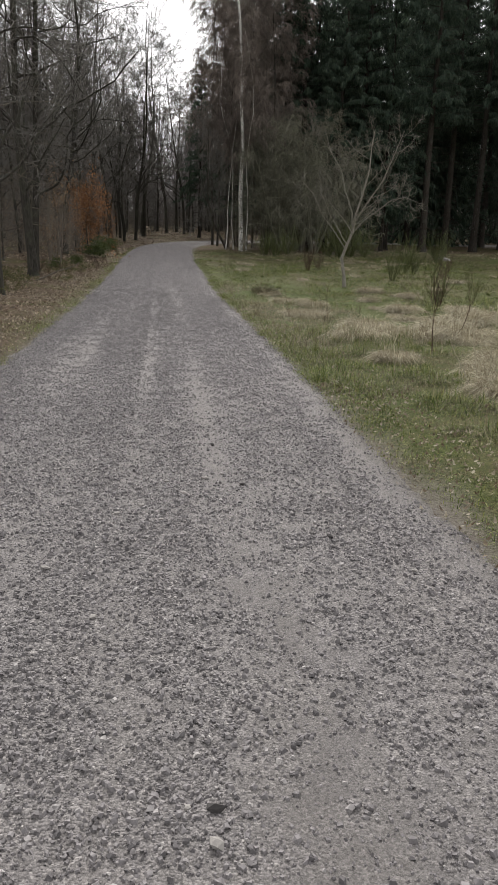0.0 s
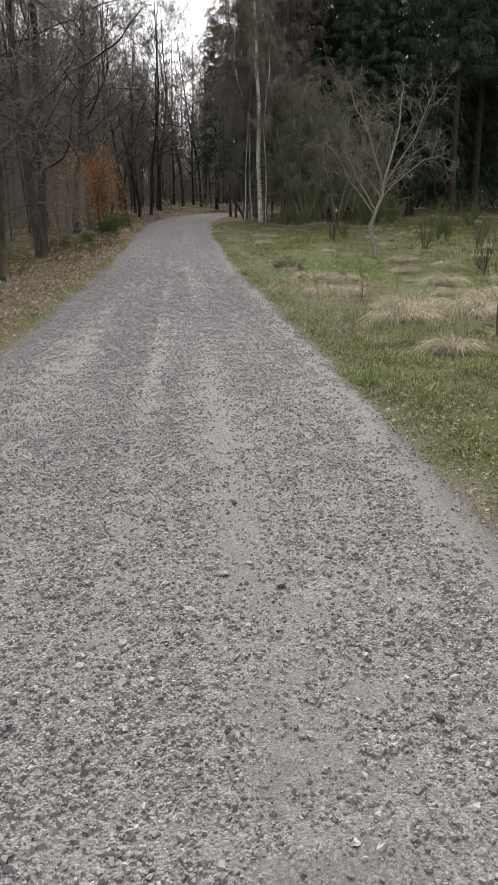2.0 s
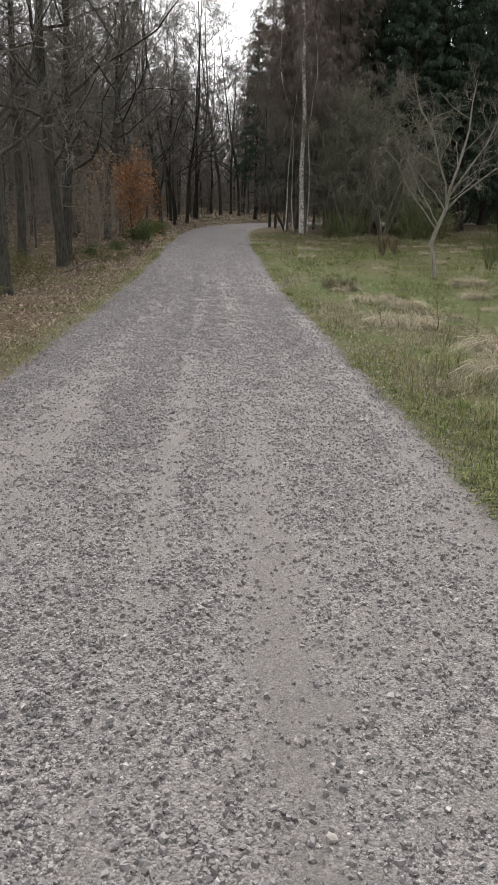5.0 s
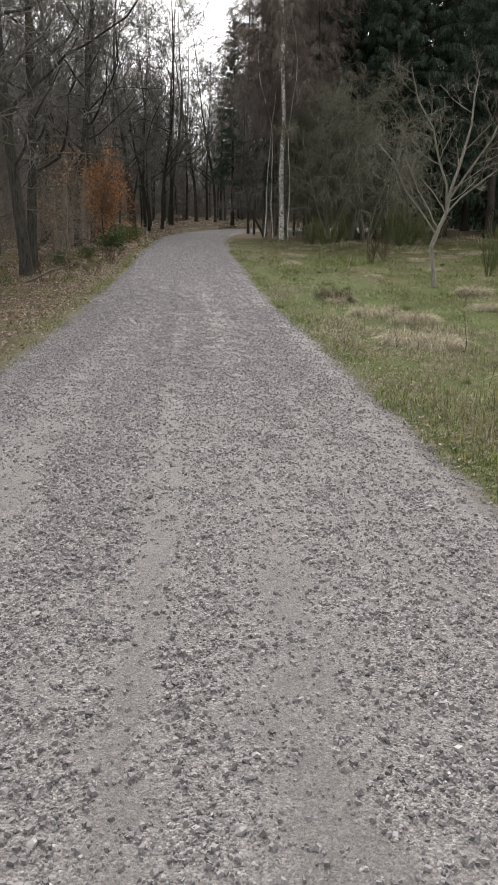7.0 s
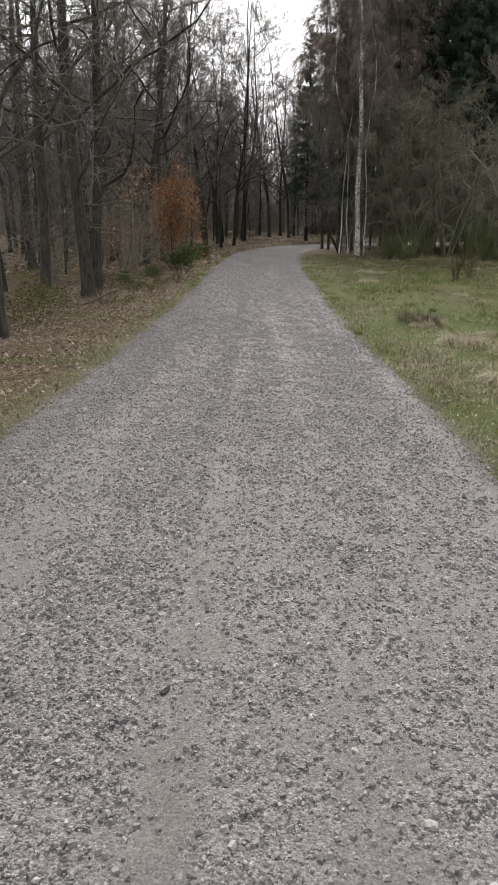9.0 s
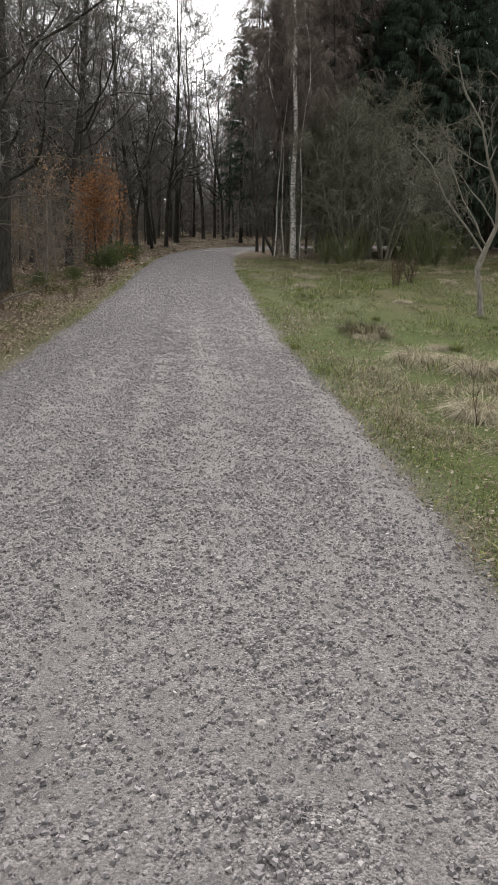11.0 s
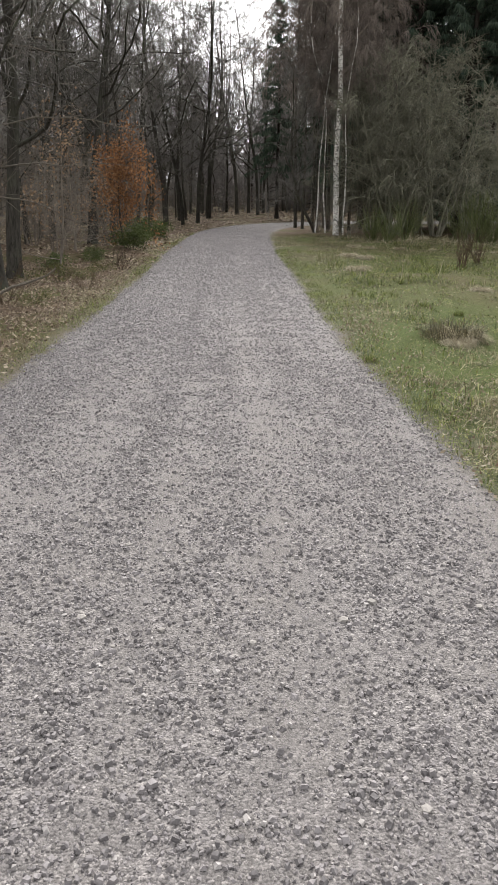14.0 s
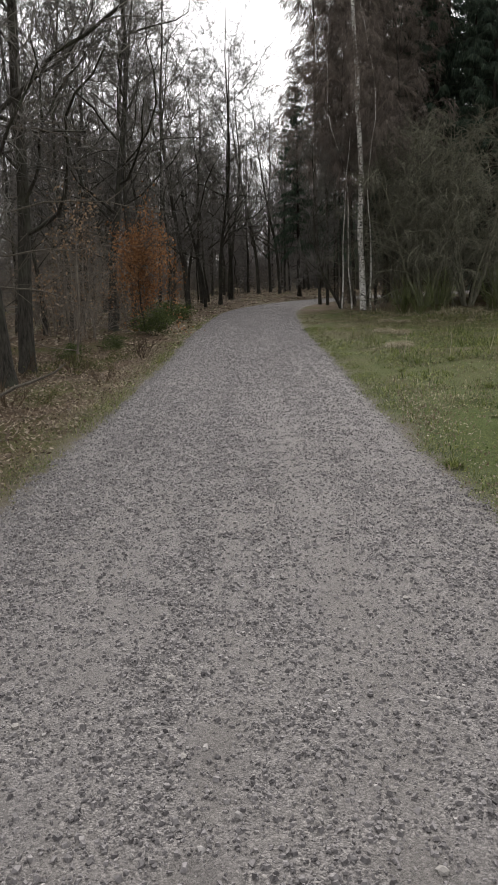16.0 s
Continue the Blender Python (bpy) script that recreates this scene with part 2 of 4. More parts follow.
def shoot(rng, start, way, length, n, bend, sag=0.0):
    """A wandering polyline from start along way; sag pulls it down (minus: up) towards its end."""
    pts, p, d = [np.array(start, float)], np.array(start, float), np.array(way, float)
    for i in range(n):
        d = d + rng.normal(0, bend, 3) + np.array((0, 0, -sag)) * (i + 1) / n
        d = d / np.linalg.norm(d)
        p = p + d * length / n
        pts.append(p)
    return np.array(pts)


def off_axis(rng, d, degrees):
    """A direction that leaves d by about so many degrees."""
    d = d / np.linalg.norm(d)
    r = rng.normal(0, 1, 3)
    r -= d * r.dot(d)
    r /= np.linalg.norm(r)
    a = radians(degrees)
    return d * math.cos(a) + r * math.sin(a)


def ramify(rng, stem, radii, level, plan, out, thin=0.011):
    """Side shoots along a polyline. plan: per level (count, from, length factor, degrees, points, sides, bend, sag, radius factor)."""
    if level >= len(plan):
        return
    count, lo, lf, deg, n, sides, bend, sag, rf = plan[level]
    seg = len(stem) - 1
    whole = np.linalg.norm(np.diff(stem, axis=0), axis=1).sum()
    for k in range(count):
        f = lo + (1 - lo) * (k + rng.uniform(0.1, 0.95)) / count
        i = min(int(f * seg), seg - 1)
        g = f * seg - i
        p = stem[i] * (1 - g) + stem[i + 1] * g
        r = radii[i] * (1 - g) + radii[i + 1] * g
        way = off_axis(rng, stem[i + 1] - stem[i], deg * rng.uniform(0.7, 1.25))
        length = whole * lf * rng.uniform(0.6, 1.2) * (1.15 - 0.6 * f)
        pts = shoot(rng, p, way, length, n, bend, sag)
        r0 = max(r * rf * rng.uniform(0.7, 1.0), thin)
        rad = np.linspace(r0, max(r0 * 0.3, thin * 0.65), n + 1)
        out[level].append((pts, rad, sides))
        ramify(rng, pts, rad, level + 1, plan, out, thin)


def trunk_line(rng, height, r0, bend=0.04, lean=(0, 0), n=14, flare=1.45):
    pts = shoot(rng, (0, 0, -0.15), (lean[0], lean[1], 1), height, n, bend, -0.12)
    f = np.linspace(0, 1, n + 1)
    rad = r0 * (1 - 0.88 * f ** 0.9)
    low = pts[0] * 0.62 + pts[1] * 0.38
    rad[0] *= flare
    rad = rad * rng.uniform(0.93, 1.08, n + 1)
    return np.insert(pts, 1, low, 0), np.insert(rad, 1, rad[1] * 1.12)


def spikes(rows):
    """Fine twig ends: slim three-sided cones from (foot, tip, radius) rows."""
    foot, tip = np.array([r[0] for r in rows]), np.array([r[1] for r in rows])
    rad = np.array([r[2] for r in rows])[:, None]
    d = unit(tip - foot)
    u = unit(np.cross(d, np.where(np.abs(d[:, 2:]) < 0.8, (0, 0, 1.0), (1.0, 0, 0))))
    w = np.cross(d, u)
    v = np.stack((foot + u * rad, foot + (-0.5 * u + 0.866 * w) * rad, foot + (-0.5 * u - 0.866 * w) * rad, tip), 1).reshape(-1, 3)
    i = np.arange(len(foot))[:, None, None] * 4
    return v, (i + np.array(((0, 1, 3), (1, 2, 3), (2, 0, 3)))[None]).reshape(-1, 3)


def ends(rng, branches, count, length, degrees, sag, radius, lo=0.15):
    """Twig ends on each of the branches."""
    rows = []
    for pts, rad, _ in branches:
        seg = len(pts) - 1
        d = pts[-1] - pts[0]
        for k in range(count):
            f = lo + (1 - lo) * (k + rng.uniform(0, 1)) / count
            i = min(int(f * seg), seg - 1)
            g = f * seg - i
            p = pts[i] * (1 - g) + pts[i + 1] * g
            way = off_axis(rng, d, degrees * rng.uniform(0.5, 1.3)) + np.array((0, 0, -sag * rng.uniform(0.4, 1.3)))
            rows.append((p, p + way / np.linalg.norm(way) * length * rng.uniform(0.5, 1.3), radius))
    return rows


def make_tree(name, seed, height, r0, plan, trunk_mat, twig_mat, label, category="tree", group="", bend=0.04, lean=(0, 0), stems=1, fan=0.0, tips=(4, 0.45, 55, -0.1, 0.006), low=0, low_mat=None, thin=0.011, white=False, lines=None):
    """A bare tree or shrub: each stem with its limbs, and the crown of twigs, are separate parts. low: dead branches on the lower trunk."""
    rng = np.random.default_rng(seed)
    root = tagged(new(name), label, category, group)
    fine, last = [], []
    for s in range(stems):
        ang = 2 * math.pi * (s + rng.uniform(0, 0.7)) / stems
        k = fan * rng.uniform(0.3, 1.0)
        hh = height * (1 if stems == 1 else rng.uniform(0.65, 1.0))
        pts, rad = trunk_line(rng, hh, r0, bend, (lean[0] + k * math.cos(ang), lean[1] + k * math.sin(ang)), flare=1.1 if stems > 1 or r0 < 0.12 else 1.4)
        if lines:
            pts = np.array(lines[s], float)
            rad = np.linspace(r0 * (1, 0.5, 0.38, 0.42, 0.32)[s], 0.045 if white else 0.012, len(pts))
        elif stems > 1:
            pts = pts + np.array((0.12 * stems ** 0.5 * math.cos(ang), 0.12 * stems ** 0.5 * math.sin(ang), 0)) * fan
        out = [[] for _ in plan]
        ramify(rng, pts, rad, 0, plan, out, thin)
        part("trunk" if stems == 1 or lines and s == 0 else "stem", mesh_of("trunk", *tubes([(pts, rad, 10 if stems == 1 else 6)] + ([] if white else out[0])), trunk_mat, True), root)
        fine += [b for lv in (out if white else out[1:]) for b in lv]
        last += out[-1]
        if low:
            snag = []
            for q in range(low):
                z = rng.uniform(1.6, 7.5)
                a = rng.uniform(0, 6.283)
                f = z / hh * 14 + 1
                i = int(f)
                p = pts[i] * (1 - f + i) + pts[i + 1] * (f - i)
                line = shoot(rng, p, (math.cos(a), math.sin(a), rng.uniform(-0.1, 0.5)), rng.uniform(0.8, 3.6), 6, 0.17, 0.1)
                snag.append((line, np.linspace(0.02, 0.006, 7), 4))
                for e in range(7):
                    i = int(rng.integers(1, 6))
                    snag.append((shoot(rng, line[i], off_axis(rng, line[i + 1] - line[i], 45), rng.uniform(0.3, 1.0), 3, 0.16, 0.05), np.linspace(0.009, 0.004, 4), 3))
            tagged(part("snag", mesh_of("snag", *tubes(snag), low_mat or twig_mat), root, "thin dead lower branches"), kind="stuff")
    v, f = tubes(fine)
    f = np.concatenate((f[:, (0, 1, 2)], f[:, (0, 2, 3)]))
    if tips:
        v2, f2 = spikes(ends(rng, last, *tips))
        f = np.concatenate((f, f2 + len(v)))
        v = np.concatenate((v, v2))
    tagged(part("crown", mesh_of("crown", v, f, twig_mat), root, "crown of fine bare twigs"), kind="stuff")
    return root


def kites(base, way, side, length, width, fold=None):
    """Thin blades: base points, unit ways, unit sides; bent at half length by fold (n, 3)."""
    n = len(base)
    mid = base + way * (length * 0.5)[:, None]
    tip = base + way * length[:, None]
    if fold is not None:
        tip = tip + fold
    s = side * (width * 0.5)[:, None]
    v = np.stack((base, mid - s, mid + s, tip), 1).reshape(-1, 3)
    i = np.arange(n)[:, None] * 4
    return v, np.concatenate((i + np.array((0, 1, 2)), i + np.array((1, 3, 2))), 0)


def unit(a):
    return a / (np.linalg.norm(a, axis=-1, keepdims=True) + 1e-9)


# ---- the lie of the land and the line of the road ----
def rise(y):
    s = np.clip(np.asarray(y, float) - 20, 0, 120)
    return 0.04 * (np.sqrt(s * s + 36) - 6)


KNOTS = [(1.15, -10), (0.35, -0.5), (-0.4, 4), (-1.26, 10), (-1.89, 14), (-2.5, 18), (-3.17, 22), (-3.78, 26), (-4.35, 30), (-5.0, 34), (-5.62, 38), (-6.3, 43),
         (-6.9, 48), (-7.15, 52), (-6.95, 56), (-6.0, 60), (-4.3, 63), (-1.8, 65.2), (2, 67), (8, 68.8), (18, 71), (40, 74)]
HALF = 1.74


def spline(knots, step):
    k = np.array(knots, float)
    pts = []
    for i in range(len(k) - 1):
        a, b, c, d = k[max(i - 1, 0)], k[i], k[i + 1], k[min(i + 2, len(k) - 1)]
        n = max(2, int(np.linalg.norm(c - b) / step))
        t = np.linspace(0, 1, n, endpoint=False)[:, None]
        pts.append(0.5 * (2 * b + (c - a) * t + (2 * a - 5 * b + 4 * c - d) * t ** 2 + (3 * b - a - 3 * c + d) * t ** 3))
    return np.concatenate(pts + [k[-1:]])


LINE = spline(KNOTS, 0.2)
TAN = unit(np.gradient(LINE, axis=0))
RIGHT = np.stack((TAN[:, 1], -TAN[:, 0]), 1)


def across(xy):
    """How far to the right of the road's middle each place lies (plan distance with a sign)."""
    xy = np.asarray(xy, float)
    res = np.empty(len(xy))
    for k in range(0, len(xy), 4000):
        q = xy[k:k + 4000]
        d = ((q[:, None, :] - LINE[None, ::3]) ** 2).sum(-1)
        i = d.argmin(1) * 3
        near = LINE[i]
        res[k:k + 4000] = np.sqrt(d.min(1)) * np.sign(((q - near) * RIGHT[i]).sum(1))
    return res


TABLE = np.random.default_rng(3).uniform(-1, 1, (97, 97))


def wave(x, y, s, seed=0.0):
    """Smooth random variation between -1 and 1; s sets how close the swells lie."""
    x, y = np.asarray(x, float) * s / 2.4 + 17.3 * seed, np.asarray(y, float) * s / 2.4 + 31.7 * seed
    i, j = np.floor(x).astype(int), np.floor(y).astype(int)
    f, g = x - i, y - j
    f, g = f * f * (3 - 2 * f), g * g * (3 - 2 * g)
    a, c, p, q = TABLE[i % 97, j % 97], TABLE[(i + 1) % 97, j % 97], TABLE[i % 97, (j + 1) % 97], TABLE[(i + 1) % 97, (j + 1) % 97]
    return 1.3 * ((a * (1 - f) + c * f) * (1 - g) + (p * (1 - f) + q * f) * g)


def land(x, y, u=None):
    x, y = np.asarray(x, float), np.asarray(y, float)
    if u is None:
        u = across(np.stack((x.ravel(), y.ravel()), 1)).reshape(x.shape)
    away = np.clip((np.abs(u) - HALF) / 2.0, 0, 1)
    z = rise(y) + away * (0.05 * wave(x, y, 1.1, 1.0) + 0.035 * wave(x, y, 2.9, 2.0) + 0.08 * wave(x, y, 0.31, 3.0))
    return z - 0.07 * np.clip((1.63 - np.abs(u)) / 0.3, 0, 1)


def spot(x, y):
    """The place of the ground at x, y."""
    return float(land(np.array([x]), np.array([y]))[0])


def axis(near_lo, near_hi, step, lo, hi):
    a = [near_lo]
    s = step
    while a[0] > lo:
        s *= 1.14
        a.insert(0, a[0] - s)
    a += list(np.arange(near_lo + step, near_hi, step))
    s = step
    while a[-1] < hi:
        s *= 1.14
        a.append(a[-1] + s)
    return np.array(a)


def build_ground():
    xs, ys = axis(-13, 6, 0.24, -900, 900), axis(0, 52, 0.35, -600, 1200)
    gx, gy = np.meshgrid(xs, ys)
    u = across(np.stack((gx.ravel(), gy.ravel()), 1)).reshape(gx.shape)
    z = land(gx, gy, u)
    v = np.stack((gx, gy, z), -1).reshape(-1, 3)
    r, c = gx.shape
    i = (np.arange(r - 1)[:, None] * c + np.arange(c - 1)[None]).ravel()
    me = mesh_of("ground", v, np.stack((i, i + 1, i + c + 1, i + c), 1), M_GROUND, True)
    u, x, y = u.ravel(), gx.ravel(), gy.ravel()
    wob = 0.25 * wave(x, y, 2.3, 5.0)
    right = np.clip((u - HALF + 0.3) / 0.2, 0, 1)
    under_trees = np.clip((y - np.where(x > 5, 53, 47.5) + 1.5 * wave(x, y, 0.6, 4.0)) / 3, 0, 1)
    verge = np.clip(1 - np.abs(-u - HALF - 0.22 + wob * 0.5) / 0.35, 0, 1) * 0.6
    zones = {"turf": np.maximum(right * (1 - under_trees), verge),
             "lush": np.clip(wave(x, y, 0.33, 7.0) * 1.3 - 0.3 + 0.9 * np.exp(-((x - 2.2) ** 2 / 9 + (y - 22) ** 2 / 40)), 0, 1) * right * (1 - under_trees),
             "grit": np.clip(1 - (np.abs(u) - HALF - 0.05 + wob * 0.3) / 0.25, 0, 1)}
    for name, val in zones.items():
        a = me.attributes.new(name, "FLOAT", "POINT")
        a.data.foreach_set("value", val.astype(np.float32))
    return tagged(new("ground", me), "woodland floor of leaf litter and rough meadow turf", "ground", kind="structure")


def looseness(u, s):
    """How much loose stone lies at u metres right of the middle, s metres on: swept wheel tracks, a fine shoulder, drifts and bare patches."""
    tracks = 0.55 * np.exp(-((u + 0.9) / 0.16) ** 2) + 1.0 * np.exp(-((u + 0.05) / 0.1) ** 2) + 0.75 * np.exp(-((u - 0.5) / 0.14) ** 2) + 0.25 * np.exp(-((u - 1.15) / 0.14) ** 2)
    shoulder = np.exp(-((u - 1.58) / 0.16) ** 2) + 0.6 * np.exp(-((u + 1.66) / 0.14) ** 2)
    tracks = tracks * (1 - 0.45 * np.clip((s - 25) / 12, 0, 1))
    drift = 0.3 * wave(u * 5, s * 0.3, 1.3, 8.0) + 0.15 * wave(u * 1.6, s * 0.3, 5.0, 9.0) + 0.3 * wave(u, s, 14.0, 4.0) + 0.24 * wave(u, s, 34.0, 11.0)
    loose = np.clip(0.74 + 0.1 * np.clip((0.1 - u) / 0.35, -1, 1) - 0.5 * tracks * (0.75 + 0.5 * wave(u * 0.8, s * 0.3, 1.6, 2.0)) - 0.17 * shoulder + 0.75 * drift, 0.13, 1)
    even = 0.6 * np.clip((s - 29) / 14, 0, 1)
    return loose * (1 - even) + 0.6 * even


def relief(u, s, loose):
    """The fine unevenness of the rolled grit; higher where stone lies loose."""
    lumps = 0.006 * wave(u, s, 15.0, 21.0) + 0.0075 * wave(u, s, 31.0, 22.0) + 0.005 * wave(u, s, 55.0, 23.0)
    return 0.006 * (loose - 0.5) + lumps * (0.2 + 0.9 * loose)


def build_road():
    us = np.linspace(-1.94, 1.94, 113)
    along = np.concatenate(((0,), np.cumsum(np.linalg.norm(np.diff(LINE, axis=0), axis=1))))
    s = np.concatenate((np.arange(0, 11.6, 0.29), np.arange(11.6, 31, 0.032), np.arange(31, 46, 0.075), np.arange(46, along[-1], 0.25)))
    n = len(s)
    U, S = np.meshgrid(us, s)
    edge = 1 + (np.abs(U) / 1.94) ** 6 * (0.012 * wave(S, np.sign(U) * 3, 1.6, 1.0) + 0.01 * wave(S, np.sign(U) * 5, 7.1, 2.0))
    mid = np.stack([np.interp(s, along, LINE[:, k]) for k in (0, 1)], 1)
    aside = np.stack([np.interp(s, along, RIGHT[:, k]) for k in (0, 1)], 1)
    P = mid[:, None, :] + aside[:, None, :] * (U * edge)[..., None]
    loose = looseness(U, S)
    z = rise(P[..., 1]) + 0.028 - 0.055 * np.clip((np.abs(U) - 1.6) / 0.34, 0, 1) + relief(U, S, loose)
    v = np.concatenate((P, z[..., None]), -1).reshape(-1, 3)
    c = len(us)
    i = (np.arange(n - 1)[:, None] * c + np.arange(c - 1)[None]).ravel()
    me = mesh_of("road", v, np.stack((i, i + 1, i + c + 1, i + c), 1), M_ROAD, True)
    a = me.attributes.new("loose", "FLOAT", "POINT")
    a.data.foreach_set("value", loose.ravel().astype(np.float32))
    a = me.attributes.new("edge", "FLOAT", "POINT")
    a.data.foreach_set("value", np.clip((np.abs(U) - 1.62 + 0.05 * wave(S, np.sign(U) * 7, 3.0, 3.0)) / 0.15, 0, 1).ravel().astype(np.float32))
    return tagged(new("road", me), "grey gravel forest road with pale wheel tracks", "road", kind="structure"), along


ground = build_ground()
road, ALONG = build_road()


def on_road(s, u):
    """Places on the road, s metres along it and u to the right of its middle."""
    mid = np.column_stack((np.interp(s, ALONG, LINE[:, 0]), np.interp(s, ALONG, LINE[:, 1])))
    aside = np.column_stack((np.interp(s, ALONG, RIGHT[:, 0]), np.interp(s, ALONG, RIGHT[:, 1])))
    p = mid + aside * u[:, None]
    z = rise(p[:, 1]) + 0.028 - 0.055 * np.clip((np.abs(u) - 1.6) / 0.34, 0, 1) + relief(u, s, looseness(u, s))
    return np.column_stack((p, z))


BLOCK = np.array(((-1, -1, -0.8), (1, -1, -0.8), (1, 1, -0.8), (-1, 1, -0.8), (-0.62, -0.62, 0.7), (0.62, -0.62, 0.7), (0.62, 0.62, 0.7), (-0.62, 0.62, 0.7))) * 0.85
BLOCK_F = np.array(((0, 1, 5, 4), (1, 2, 6, 5), (2, 3, 7, 6), (3, 0, 4, 7), (4, 5, 6, 7)))
LUMP = np.array(((-1, -0.9, -0.5), (1, -0.9, -0.5), (0.9, 1, -0.5), (-0.9, 1, -0.5), (0, 0, 0.95)))
LUMP_F = np.array(((0, 1, 4), (1, 2, 4), (2, 3, 4), (3, 0, 4)))


def chippings(name, count, s0, near, s1, lo, hi, seed, label, form=BLOCK, faces=BLOCK_F, flat=0.95, tilt=0.5, fade=0.1):
    """Crushed stone strewn over a stretch of the road: far too many to count."""
    rng = np.random.default_rng(seed)
    s, u = rng.uniform(s0, s1, count * 4), rng.uniform(-1.91, 1.91, count * 4)
    thin_out = np.clip(1 - (s - near) / (s1 - near), 0.06, 1) * np.clip((s - s0) / fade, 0, 1)
    keep = rng.uniform(0, 1, len(s)) < thin_out * looseness(u, s) * np.clip((1.93 - np.abs(u)) / 0.2, 0, 1)
    s, u = s[keep][:count], u[keep][:count]
    n, c = len(s), len(form)
    size = lo * (hi / lo) ** (rng.uniform(0, 1, n) ** 1.5)
    v = form[None] * rng.uniform(0.65, 1.25, (n, 1, 3)) + rng.normal(0, 0.2, (n, c, 3))
    for a, b, turn in ((0, 1, 3.14), (1, 2, tilt), (0, 1, 3.14)):
        t = rng.uniform(-turn, turn, n)[:, None]
        p, q = v[..., a] * np.cos(t) - v[..., b] * np.sin(t), v[..., a] * np.sin(t) + v[..., b] * np.cos(t)
        v[..., a], v[..., b] = p, q
    v[..., 2] *= flat
    v *= size[:, None, None]
    p = on_road(s, u)
    p[:, 2] += size * 0.4
    v = (v + p[:, None, :]).reshape(-1, 3)
    f = (np.arange(n)[:, None, None] * c + faces[None]).reshape(-1, faces.shape[1])
    return tagged(new(name, mesh_of(name, v, f, M_STONE)), label, "gravel", kind="stuff")


chippings("gravel", 142000, 11.4, 30.0, 42.0, 0.004, 0.0118, 11, "loose grey crushed stone strewn over the road")
chippings("grit", 140000, 11.4, 26.0, 38.0, 0.0028, 0.0062, 13, "small grey stone chips strewn over the road", LUMP, LUMP_F, 1.0, 0.4)
chippings("coarse_gravel", 60000, 28.0, 50.0, 74.0, 0.008, 0.018, 17, "loose grey crushed stone further along the road", LUMP, LUMP_F, 0.9, 0.4, 14.0)


# ---- bare broadleaved trees of the wood ----
OAK_PLAN = [(24, 0.22, 0.29, 60, 9, 6, 0.21, -0.1, 0.42), (7, 0.2, 0.46, 58, 5, 4, 0.36, -0.05, 0.55), (6, 0.15, 0.55, 55, 3, 3, 0.36, -0.05, 0.55)]
TALL_PLAN = [(24, 0.24, 0.31, 54, 6, 5, 0.28, -0.18, 0.55), (7, 0.2, 0.46, 56, 4, 3, 0.34, -0.1, 0.55), (5, 0.15, 0.6, 55, 3, 3, 0.36, -0.06, 0.55)]
FAR_PLAN = [(22, 0.24, 0.3, 55, 4, 4, 0.3, -0.16, 0.5), (8, 0.15, 0.46, 58, 3, 3, 0.4, -0.08, 0.55)]


def at(x, y, turn=0.0, size=1.0, sink=0.0):
    return pose(x, y, spot(x, y) - sink, 0, 0, turn) @ Matrix.Scale(size, 4)


GROUP_WOOD = "bare trees of the wood"
oaks = [make_tree("oak_tree", 21 + i, hgt, r, OAK_PLAN, M_OAK, M_TWIG, "leafless oak with rough dark bark and spreading limbs", "tree", GROUP_WOOD, 0.026, low=9, low_mat=M_DEADWOOD)
        for i, (hgt, r) in enumerate(((17.5, 0.175), (16.5, 0.165), (16, 0.155)))]
SLIM = "slender leafless forest tree with a dark straight trunk"
talls = [make_tree("slender_tree", 31 + i, hgt, r, TALL_PLAN, M_OAK, M_TWIG, SLIM, "tree", GROUP_WOOD, 0.05) for i, (hgt, r) in enumerate(((16.5, 0.13), (15, 0.11), (18, 0.16)))]
# trees for further off; their crowns take the haze-paled twig colour
talls += [make_tree("slender_tree", 35 + i, hgt, r, FAR_PLAN, M_OAK, M_HAZETWIG, SLIM, "tree", GROUP_WOOD, 0.05, tips=(13, 0.6, 60, -0.1, 0.012), thin=0.016) for i, (hgt, r) in enumerate(((15, 0.13), (16.5, 0.16)))]

OAKS = [(-8.45, 27.6, 0, 40, 1.0), (-9.18, 30.0, 1, 200, 1.0), (-10.7, 29.8, 2, 100, 1.0), (-6.75, 19.4, 1, 300, 0.9), (-11.7, 68.5, 2, 75, 1.05), (-14.0, 36.0, 0, 10, 0.95),
        (-18, 44, 1, 140, 1.0), (-22, 33, 2, 260, 1.0)]
TALLS = [(-15.8, 51, 0, 0), (-20, 63, 1, 90), (-11.1, 41.2, 2, 30), (-11.4, 44.8, 0, 150), (-12.3, 58, 2, 210), (-11.5, 59, 1, 50), (-11.0, 61, 0, 20), (-11.5, 81, 2, 130),
         (-9.3, 78.2, 0, 250), (-9.1, 92, 2, 310), (-7.4, 84.5, 1, 70), (-17, 57, 2, 330), (-14.2, 66, 1, 190), (-16, 73, 0, 220), (-13, 75, 2, 15), (-23, 52, 0, 280),
         (-13.2, 48, 1, 60), (-5.0, 90, 1, 120), (-3, 83, 0, 170), (-12.6, 53, 1, 300)]


def plant(protos, rows):
    used = set()
    for x, y, kind, turn, size in rows:
        ob = protos[kind]
        if kind in used:
            copy_thing(ob, at(x, y, turn, size))
        else:
            ob.matrix_basis = at(x, y, turn, size)
            used.add(kind)


